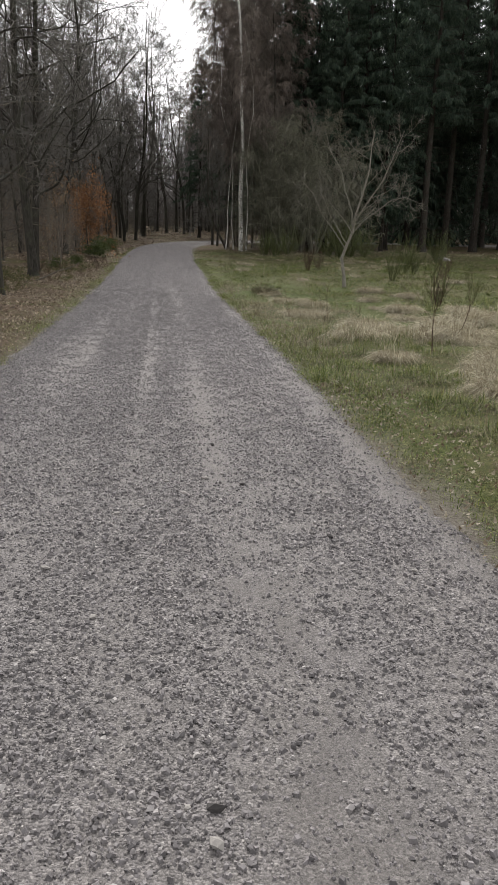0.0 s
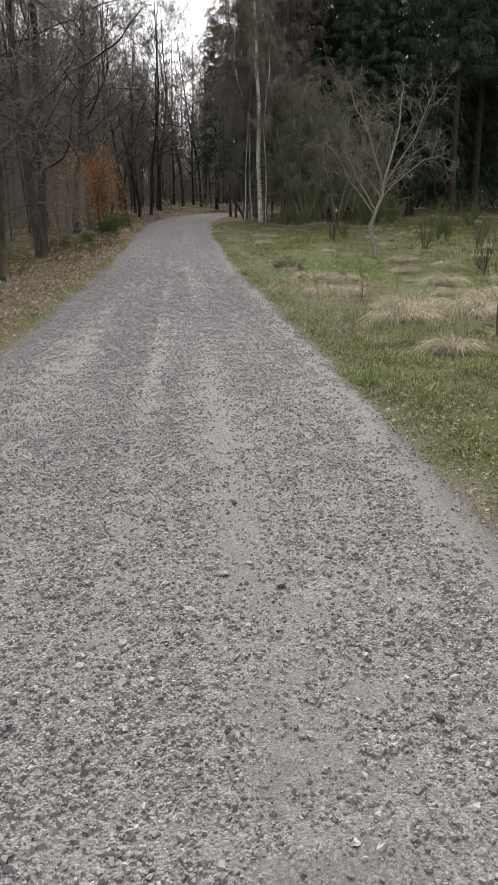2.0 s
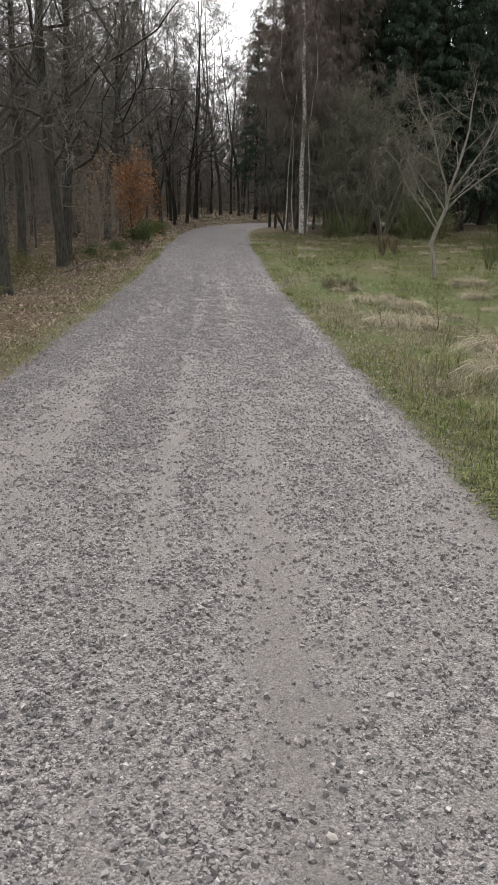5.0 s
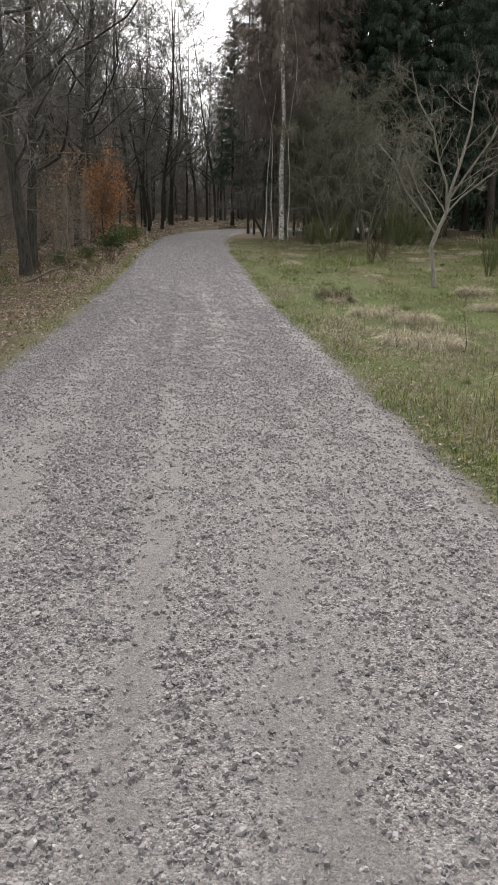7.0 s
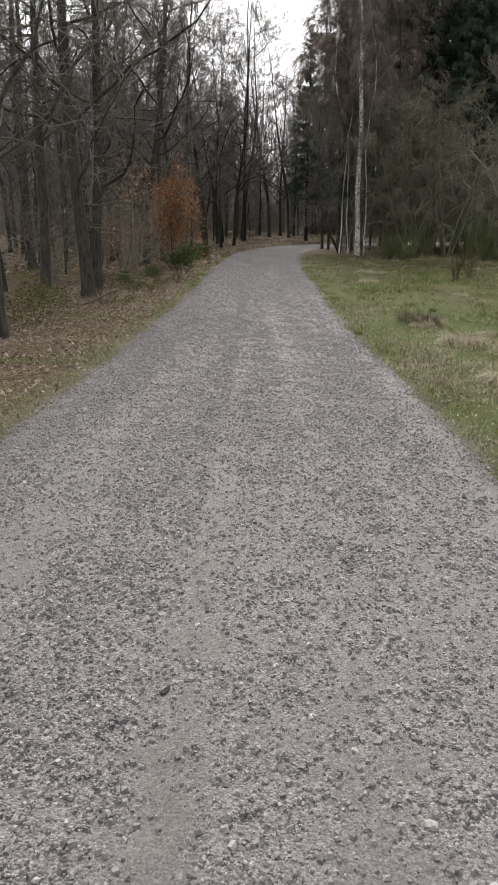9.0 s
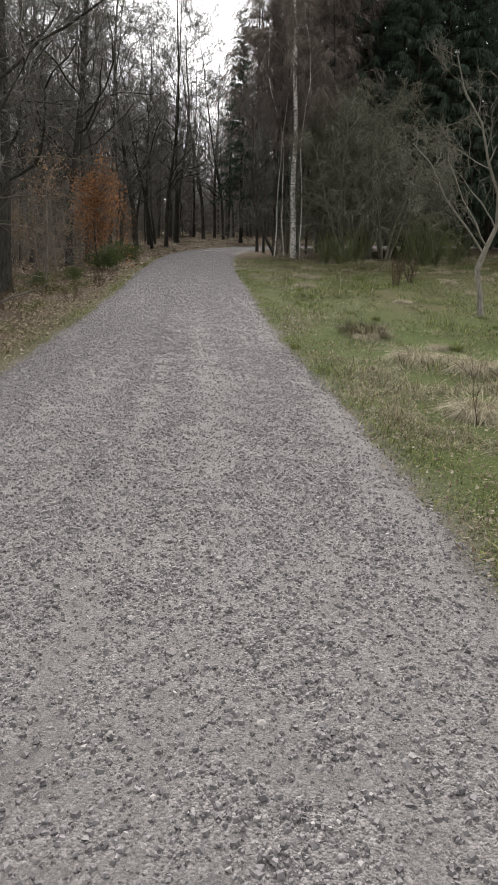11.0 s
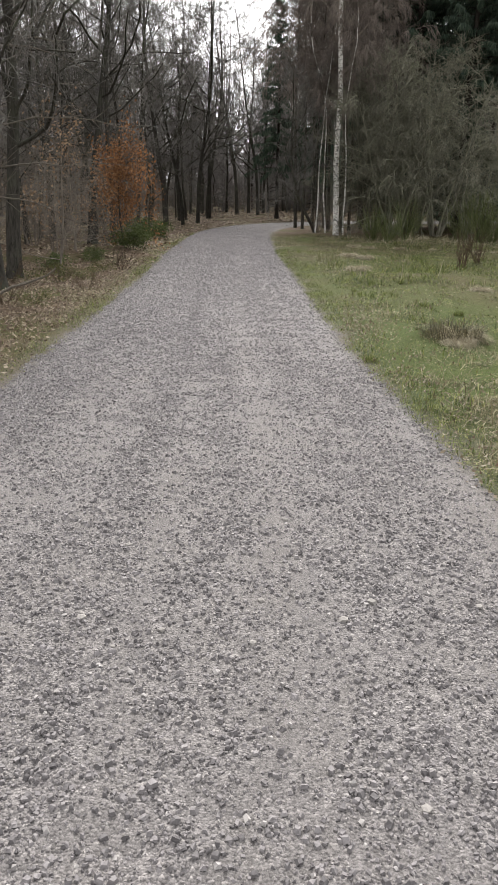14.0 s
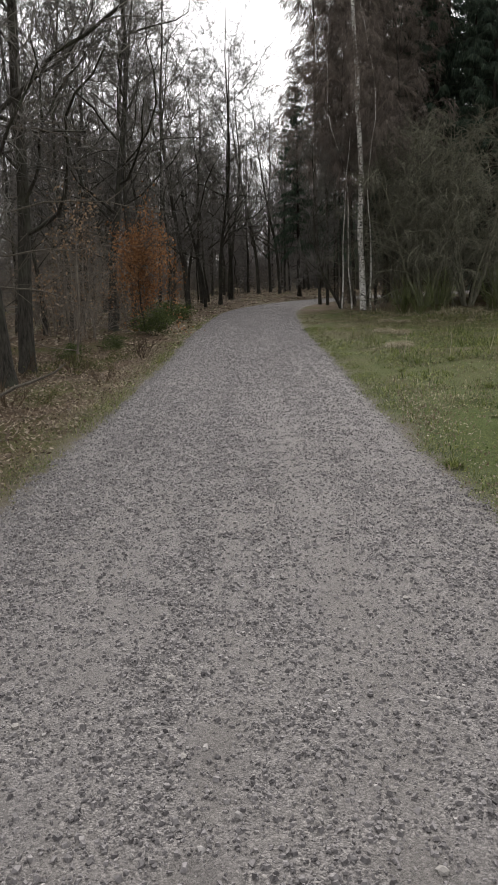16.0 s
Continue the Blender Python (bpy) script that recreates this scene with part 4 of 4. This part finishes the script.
part("foliage", mesh_of("foliage", *leaf_cloud(88, 400, (0.1, 0, 2.3), (0.95, 0.95, 1.3), 0.085), M_BROWNLEAF), leafing, "withered pale brown leaves")["kind"] = "stuff"
leafing.matrix_basis = at(-8.55, 31.2, 0)
for x, y, turn, size in ((-9.9, 36.2, 140, 0.9), (-11.2, 46.0, 60, 1.0)):
    copy_thing(leafing, at(x, y, turn, size))
green_bush = tagged(new("evergreen_bush"), "low dark green bush at the edge of the wood", "bush", "undergrowth beside the road")
stock = np.random.default_rng(95)
for q in range(6):
    a = q * 1.05
    line = shoot(stock, (0.05 * math.cos(a), 0.05 * math.sin(a), -0.05), (math.cos(a) * 0.9, math.sin(a) * 0.9, 0.8), 0.75, 5, 0.12, -0.05)
    part("stem", mesh_of("stem", *tubes([(line, np.linspace(0.012, 0.004, 6), 4)]), M_OAK, True), green_bush)
part("foliage", mesh_of("foliage", *leaf_cloud(95, 2600, (0, 0, 0.42), (0.62, 0.62, 0.36), 0.07), M_EVERGREEN), green_bush, "dense small dark green leaves")["kind"] = "stuff"
rows = ((-8.7, 38.2, 0, 0.85), (-8.9, 31.8, 30, 0.55), (-8.6, 34.0, 110, 0.5), (-9.6, 42.5, 60, 1.1), (-9.4, 44.5, 10, 0.9))
green_bush.matrix_basis = at(*rows[0])
for r in rows[1:]:
    copy_thing(green_bush, at(*r))
M_OLIVE = leafy("olive_shrub_leaves", (0.0, (0.04, 0.042, 0.015)), (0.6, (0.085, 0.085, 0.032)), (1.0, (0.15, 0.135, 0.06)))
bilberry = tagged(new("low_bush", mesh_of("low_bush", *leaf_cloud(97, 420, (0, 0, 0.2), (0.42, 0.42, 0.2), 0.045), M_OLIVE)), "low olive-green shrub growing in the leaf litter", "bush", "undergrowth beside the road")
rows = ((-7.45, 31.4, 0, 1.0), (-6.6, 25.2, 60, 0.75), (-7.9, 28.6, 120, 1.2), (-7.5, 23.0, 200, 1.3), (-7.9, 29.8, 250, 1.0), (-8.6, 25.6, 20, 1.3), (-8.0, 22.2, 90, 1.3), (-7.2, 21.0, 140, 1.0), (-9.4, 24.0, 310, 1.4),
        (-7.3, 29.2, 170, 0.8), (-9.5, 26.6, 45, 1.3), (-6.5, 18.2, 80, 0.9), (-7.2, 19.9, 220, 1.0), (-8.4, 20.4, 280, 1.2), (-10.3, 28.2, 190, 1.3))
bilberry.matrix_basis = at(*rows[0])
for r in rows[1:]:
    copy_thing(bilberry, at(*r))
bramble = make_broom(96, 0.8, 9, 1.5, M_REDSTEM, "bare brown bramble stems on the leaf litter", "bramble")
rows = ((-6.9, 24.6, 0, 0.9), (-6.6, 27.6, 50, 0.8), (-7.2, 31.9, 140, 1.0), (-7.9, 33.6, 200, 0.9), (-7.7, 29.0, 20, 0.9), (-8.2, 23.5, 120, 0.9), (-8.8, 28.8, 70, 1.2))
bramble.matrix_basis = at(*rows[0])
for r in rows[1:]:
    copy_thing(bramble, at(*r))
bough = shoot(np.random.default_rng(98), (0, 0, 0.05), (0.75, 0.6, 0.12), 1.5, 8, 0.16, 0.06)
fork = shoot(np.random.default_rng(99), bough[3], (0.2, 0.9, 0.1), 0.6, 4, 0.15, 0.05)
tagged(new("fallen_branch", mesh_of("fallen_branch", *tubes([(bough, np.linspace(0.03, 0.012, 9), 7), (fork, np.linspace(0.016, 0.007, 5), 6)]), M_DEADWOOD, True)), "pale dead branch lying on the leaf litter", "branch").matrix_basis = at(-7.2, 23.9, 0)
for k, (x, y, hgt, lean) in enumerate(((0.24, 18.44, 0.5, -0.55), (-1.21, 30.2, 0.55, 0.25), (-0.28, 30.4, 0.55, 0.08), (0.6, 31.1, 0.45, 0.3), (2.55, 8.5, 0.75, -0.2), (2.62, 8.4, 0.6, 0.1), (2.5, 8.7, 0.55, -0.35), (2.05, 11.6, 0.55, 0.4))):
    line = shoot(np.random.default_rng(140 + k), (0, 0, -0.04), (lean, 0.05, 1), hgt, 5, 0.06, -0.05)
    tagged(new("dry_stalk", mesh_of("dry_stalk", *tubes([(line, np.linspace(0.008, 0.004, 6), 5)]), M_PALESTALK, True)), "bleached dead stalk standing in the grass", "stalk", "dead stalks on the meadow").matrix_basis = at(x, y)


# ---- grass, rushes, litter ----
def scatter(rng, n, box, test):
    if box[0] == "strip":
        u = rng.uniform(box[1], box[2], n)
        x, y = on_road(rng.uniform(box[3], box[4], n), u)[:, :2].T
    else:
        x, y = rng.uniform(box[0], box[1], n), rng.uniform(box[2], box[3], n)
        u = across(np.stack((x, y), 1))
    keep = test(x, y, u, rng.uniform(0, 1, n))
    x, y, u = x[keep], y[keep], u[keep]
    return np.column_stack((x, y, land(x, y, u))), u


def grass(name, seed, n, box, test, lo, hi, width, flop, material, label, sizes=None):
    rng = np.random.default_rng(seed)
    p, u = scatter(rng, n, box, test)
    k = len(p)
    a = rng.uniform(0, 6.283, k)
    lean = rng.uniform(0.05, flop, k)
    way = unit(np.column_stack((np.cos(a) * lean, np.sin(a) * lean, np.ones(k))))
    side = np.column_stack((-np.sin(a), np.cos(a), np.zeros(k)))
    ln = rng.uniform(lo, hi, k) * (0.75 + 0.35 * wave(p[:, 0], p[:, 1], 2.1, 6.0))
    if sizes is not None:
        ln = ln * sizes(p, u)
    fold = np.column_stack((np.cos(a), np.sin(a), np.full(k, -0.5))) * (ln * lean * 0.55)[:, None]
    p[:, 2] -= 0.01
    return tagged(new(name, mesh_of(name, *kites(p, way, side, ln, np.full(k, width) * rng.uniform(0.6, 1.3, k), fold), material)), label, "grass", kind="stuff")


def dryness(x, y):
    return 0.5 + 0.5 * wave(x, y, 0.9, 12.0) + 0.4 * wave(x, y, 2.6, 13.0) + 0.25 * wave(x, y, 7.0, 14.0)


def right_side(x, y, u):
    return (u > HALF - 0.03 + 0.05 * wave(x, y, 9.0, 2.0)) & (y < np.where(x > 5, 54, 48))


NEAR, MIDDLE = (-1.2, 3.8, 3.2, 21), (-5, 12, 14, 52)


def mounds(p, u):
    """Grass stands higher in uneven clumps, and stays short along the road."""
    x, y = p[:, 0], p[:, 1]
    high = 0.75 + 0.75 * wave(x, y, 4.5, 14.0) + 0.65 * wave(x, y, 10.0, 15.0)
    return np.clip(high, 0.22, 2.3) * np.clip(0.35 + (u - HALF) / 0.7, 0.35, 1)


grass("meadow_grass", 101, 420000, NEAR, lambda x, y, u, k: right_side(x, y, u) & (u < 4.6) & (k > dryness(x, y) * 0.6 + 0.33 + 0.6 * np.clip((y - 14) / 7, 0, 1)), 0.06, 0.17, 0.006, 2.2, M_GREEN, "short green meadow grass", mounds)
grass("dry_grass", 102, 330000, NEAR, lambda x, y, u, k: right_side(x, y, u) & (u > HALF + 0.06) & (u < 4.6) & (k < (dryness(x, y) * 0.6 + 0.36) * np.clip((21 - y) / 7, 0, 1)), 0.05, 0.17, 0.0055, 3.4, M_STRAW, "matted straw-coloured dead grass", mounds)
grass("meadow_grass", 103, 420000, MIDDLE, lambda x, y, u, k: right_side(x, y, u) & (k > dryness(x, y) * 0.7 + 0.1 + 0.4 * np.clip((y - 30) / 16, 0, 1)) & (k < 0.15 + (y - 14) / 7), 0.06, 0.18, 0.013, 2.2, M_GREEN, "short green meadow grass", mounds)
grass("dry_grass", 104, 330000, MIDDLE, lambda x, y, u, k: right_side(x, y, u) & (u > HALF + 0.15) & (k < (dryness(x, y) * 0.75 + 0.1 + 0.6 * np.clip((y - 34) / 14, 0, 1)) * np.clip((y - 14) / 7, 0.1, 1)), 0.07, 0.2, 0.011, 3.2, M_STRAW, "matted straw-coloured dead grass", mounds)
grass("pale_grass", 107, 60000, (-3, 16, 40, 54), lambda x, y, u, k: right_side(x, y, u) & (u > HALF + 0.4) & (k < 0.75 * np.exp(-((y - np.where(x > 5, 52, 46.5)) / 2.2) ** 2)), 0.12, 0.4, 0.014, 2.4, M_TUSSOCK, "pale dead grass along the foot of the thicket", mounds)
LEFT, EDGE = ("strip", -HALF - 1.0, -HALF + 0.08, 13, 60), ("strip", HALF - 0.12, HALF + 0.6, 12, 50)


def fringe(u, x, y):
    """Distance outwards from the uneven edge of the grass."""
    return np.abs(u) - HALF + 0.03 + 0.05 * wave(x, y, 9.0, 2.0)


def verge_height(p, u):
    return np.clip(0.5 + np.abs(np.abs(u) - HALF) / 0.35, 0.5, 1) * (1 + 0.4 * wave(p[:, 0], p[:, 1], 6.0, 3.0))


grass("verge_grass", 105, 75000, LEFT, lambda x, y, u, k: (fringe(u, x, y) > 0) & (k < np.exp(-((-u - HALF - 0.16) / 0.24) ** 2) * (0.8 + 0.4 * wave(x, y, 1.7, 5.0))), 0.04, 0.12, 0.006, 1.8, M_GREEN, "thin green grass along the edge of the road", verge_height)
grass("verge_straw", 106, 60000, LEFT, lambda x, y, u, k: (fringe(u, x, y) > 0.04) & (k < 0.6 * np.exp(-((-u - HALF - 0.45) / 0.4) ** 2)), 0.05, 0.15, 0.005, 2.4, M_STRAW, "thin dead grass along the edge of the road", verge_height)
grass("verge_grass", 108, 60000, EDGE, lambda x, y, u, k: (fringe(u, x, y) > 0) & (k < 0.95 * np.exp(-((u - HALF - 0.15) / 0.3) ** 2)), 0.04, 0.12, 0.006, 1.8, M_GREEN, "green grass along the edge of the road", verge_height)


def leaves(name, seed, n, box, test, lo, hi, material, label, lift=0.03):
    rng = np.random.default_rng(seed)
    p, u = scatter(rng, n, box, test)
    k = len(p)
    a = rng.uniform(0, 6.283, k)
    way = unit(np.column_stack((np.cos(a), np.sin(a), rng.normal(0.05, 0.25, k))))
    side = unit(np.column_stack((-np.sin(a), np.cos(a), rng.normal(0, 0.4, k))))
    ln = rng.uniform(lo, hi, k)
    p[:, 2] += rng.uniform(0.006, lift, k)
    v, f = kites(p, way, side, ln, ln * rng.uniform(0.55, 0.85, k), np.column_stack((rng.normal(0, 0.005, (k, 2)), rng.uniform(0, 0.03, k))))
    return tagged(new(name, mesh_of(name, v, f, material)), label, "leaves", kind="stuff")


leaves("leaf_litter", 111, 120000, (-11, -1, 5, 34), lambda x, y, u, k: (u < -HALF - 0.1) & (k < np.clip((-u - HALF - 0.1) / 0.5, 0, 1) * (0.75 + 0.35 * wave(x, y, 1.2, 3.0))), 0.03, 0.07, M_LITTER, "brown fallen leaves on the woodland floor")
leaves("leaf_litter", 112, 70000, (-24, 4, 34, 92), lambda x, y, u, k: (u < -HALF - 0.1) & (k < 0.7), 0.08, 0.15, M_LITTER, "brown fallen leaves on the woodland floor")
leaves("fallen_leaves", 113, 90000, (-1.5, 4.6, 2, 30), lambda x, y, u, k: (u > HALF - 0.05) & (k < 0.75 * np.exp(-((u - HALF - 0.45) / 0.4) ** 2) * (0.65 + 0.45 * wave(x, y, 1.5, 9.0)) + 0.07), 0.016, 0.04, M_PALELEAF, "bleached oak leaves caught in the grass", 0.07)


def make_tussock(seed, count, reach, rise_by, spread, width, material, label, name, comb=0.0):
    """A clump of long fine blades that bow over every way."""
    rng = np.random.default_rng(seed)
    a = rng.uniform(0, 6.283, count)
    r = spread * np.sqrt(rng.uniform(0, 1, count))
    p = np.column_stack((r * np.cos(a), r * np.sin(a), np.full(count, -0.02)))
    a = a + rng.normal(0, 0.8, count)
    lean = rng.uniform(0.1, 1, count) ** 0.6 * reach
    a = np.where(lean > 1.5, a * 0.5 + comb, a)
    way = unit(np.column_stack((np.cos(a) * lean, np.sin(a) * lean, np.full(count, 1.0))))
    ln = rng.uniform(0.35, 1.0, count) * rise_by
    fold = np.column_stack((np.cos(a), np.sin(a), np.full(count, -1.6))) * (ln * np.minimum(lean, 1.2) * 0.4)[:, None]
    side = np.column_stack((-np.sin(a), np.cos(a), rng.normal(0, 0.4, count)))
    return tagged(new(name, mesh_of(name, *kites(p, way, unit(side), ln, rng.uniform(0.6, 1.3, count) * width, fold), material)), label, "grass tussock")


straw = make_tussock(121, 1500, 1.6, 0.52, 0.27, 0.0062, M_TUSSOCK, "pale straw-coloured dead grass tussock", "grass_tussock")
tagged(straw, group="dead grass tussocks")
rows = [(1.97, 14.3, 0, 1.15), (1.6, 12.4, 50, 0.9), (2.15, 13.2, 200, 0.8), (2.75, 13.2, 70, 1.0), (3.3, 14.3, 160, 1.1), (3.5, 13.0, 30, 1.1), (2.9, 9.2, 40, 0.9), (3.6, 10.6, 300, 1.2),
        (2.7, 8.0, 90, 0.8), (1.86, 10.2, 20, 0.6), (0.5, 20.3, 10, 0.7), (1.2, 19.5, 60, 0.7), (4.1, 15.5, 180, 1.1), (4.8, 16.5, 90, 1.1), (0.7, 17.0, 200, 0.7), (3.3, 18.6, 30, 0.9), (1.1, 16.6, 110, 0.7), (3.2, 24.6, 0, 0.8)]
rng = np.random.default_rng(124)
while len(rows) < 95:
    x, y = rng.uniform(-1.5, 9.5), rng.uniform(7, 45)
    off = across([(x, y)])[0] - HALF
    if off < 1.3 or rng.uniform() > dryness(x, y) * 0.9 - 0.1:
        continue
    rows.append((x, y, rng.uniform(0, 360), rng.uniform(0.3, 0.7)))
straw.matrix_basis = at(*rows[0])
for r in rows[1:]:
    copy_thing(straw, at(*r))
rush = make_tussock(122, 750, 0.7, 0.42, 0.33, 0.006, M_RUSH, "dark brown clump of rushes in the meadow", "rush_clump")
rush.matrix_basis = at(-0.08, 22.9, 0, 1.1)
green_tuft = make_tussock(123, 260, 0.7, 0.26, 0.1, 0.006, M_GREEN, "small dark green grass tuft", "grass_tuft")
green_tuft.matrix_basis = at(1.32, 22.0, 0)
tagged(green_tuft, group="green tufts on the meadow")
for k in range(60):
    x, y = rng.uniform(-1.5, 7), rng.uniform(6, 34)
    if across([(x, y)])[0] - HALF > 0.15:
        copy_thing(green_tuft, at(x, y, rng.uniform(0, 360), rng.uniform(0.35, 0.75)))


# ---- larger loose stones lying on the road ----
def make_stone(seed, r):
    rng = np.random.default_rng(seed)
    bm = bmesh.new()
    bmesh.ops.create_icosphere(bm, subdivisions=1, radius=r)
    sx, sy, sz = rng.uniform(0.75, 1.2), rng.uniform(0.7, 1.0), rng.uniform(0.45, 0.7)
    for v in bm.verts:
        n = noise.noise(v.co / r * 1.1 + Vector((seed * 3.1, 0, 0)))
        v.co *= 1 + 0.55 * n + rng.normal(0, 0.1)
        v.co = Vector((v.co.x * sx, v.co.y * sy, v.co.z * sz))
    me = bpy.data.meshes.new("stone")
    bm.to_mesh(me)
    bm.free()
    me.materials.append(M_COBBLE)
    return tagged(new("stone", me), "loose grey stone lying on the gravel", "stone", "loose stones on the road")


rng = np.random.default_rng(131)
stones = [make_stone(k, 0.015 + 0.0035 * k) for k in range(5)]
ss, uu = rng.uniform(11.3, 34, 130), rng.uniform(-1.75, 1.8, 130)
for k, p in enumerate(on_road(ss, uu)):
    m = pose(p[0], p[1], p[2] + 0.004, 0, 0, rng.uniform(0, 360)) @ Matrix.Scale(rng.uniform(0.6, 1.15), 4)
    if k < 5:
        stones[k].matrix_basis = m
    else:
        copy_thing(stones[k % 5], m)

# ---- a few stones that stand out from the rest ----
M_DARKSTONE = stone_mat("dark_stone", (0.03, 0.028, 0.028), (0.042, 0.039, 0.038), (0.06, 0.056, 0.054))
dark = make_stone(9, 0.02)
dark.data.materials.clear()
dark.data.materials.append(M_DARKSTONE)
tagged(dark, "small dark stone standing out on the pale gravel", group="dark stones on the road")
rows = [(0.199, 2.037, 1.1), (-1.433, 10.426, 0.9), (0.636, 4.015, 0.8), (0.139, 4.829, 0.7), (-0.13, 5.75, 0.95)]
for k, (x, y, size) in enumerate(rows):
    m = pose(x, y, 0.036, 0, 0, 70 * k) @ Matrix.Scale(size, 4)
    if k:
        copy_thing(dark, m)
    else:
        dark.matrix_basis = m
pale_stone = make_stone(12, 0.026)
tagged(pale_stone, "pale flat stone lying on the gravel", group="pale stones on the road")
for k, (x, y, size) in enumerate([(0.212, 1.917, 1.0), (-0.112, 4.93, 0.95), (-0.338, 4.83, 0.8), (-0.412, 4.377, 0.85), (-1.678, 16.448, 0.75), (-0.746, 13.611, 0.6)]):
    m = pose(x, y, 0.036 + rise(y), 0, 0, 50 * k) @ Matrix.Scale(size, 4)
    if k:
        copy_thing(pale_stone, m)
    else:
        pale_stone.matrix_basis = m

boulder = make_stone(7, 0.42)
tagged(boulder, "weathered grey boulder at the far edge of the meadow", "boulder")
boulder.name = "boulder"
boulder["group"] = "stones at the wood's edge"
boulder.matrix_basis = at(10.2, 47.2, 20)
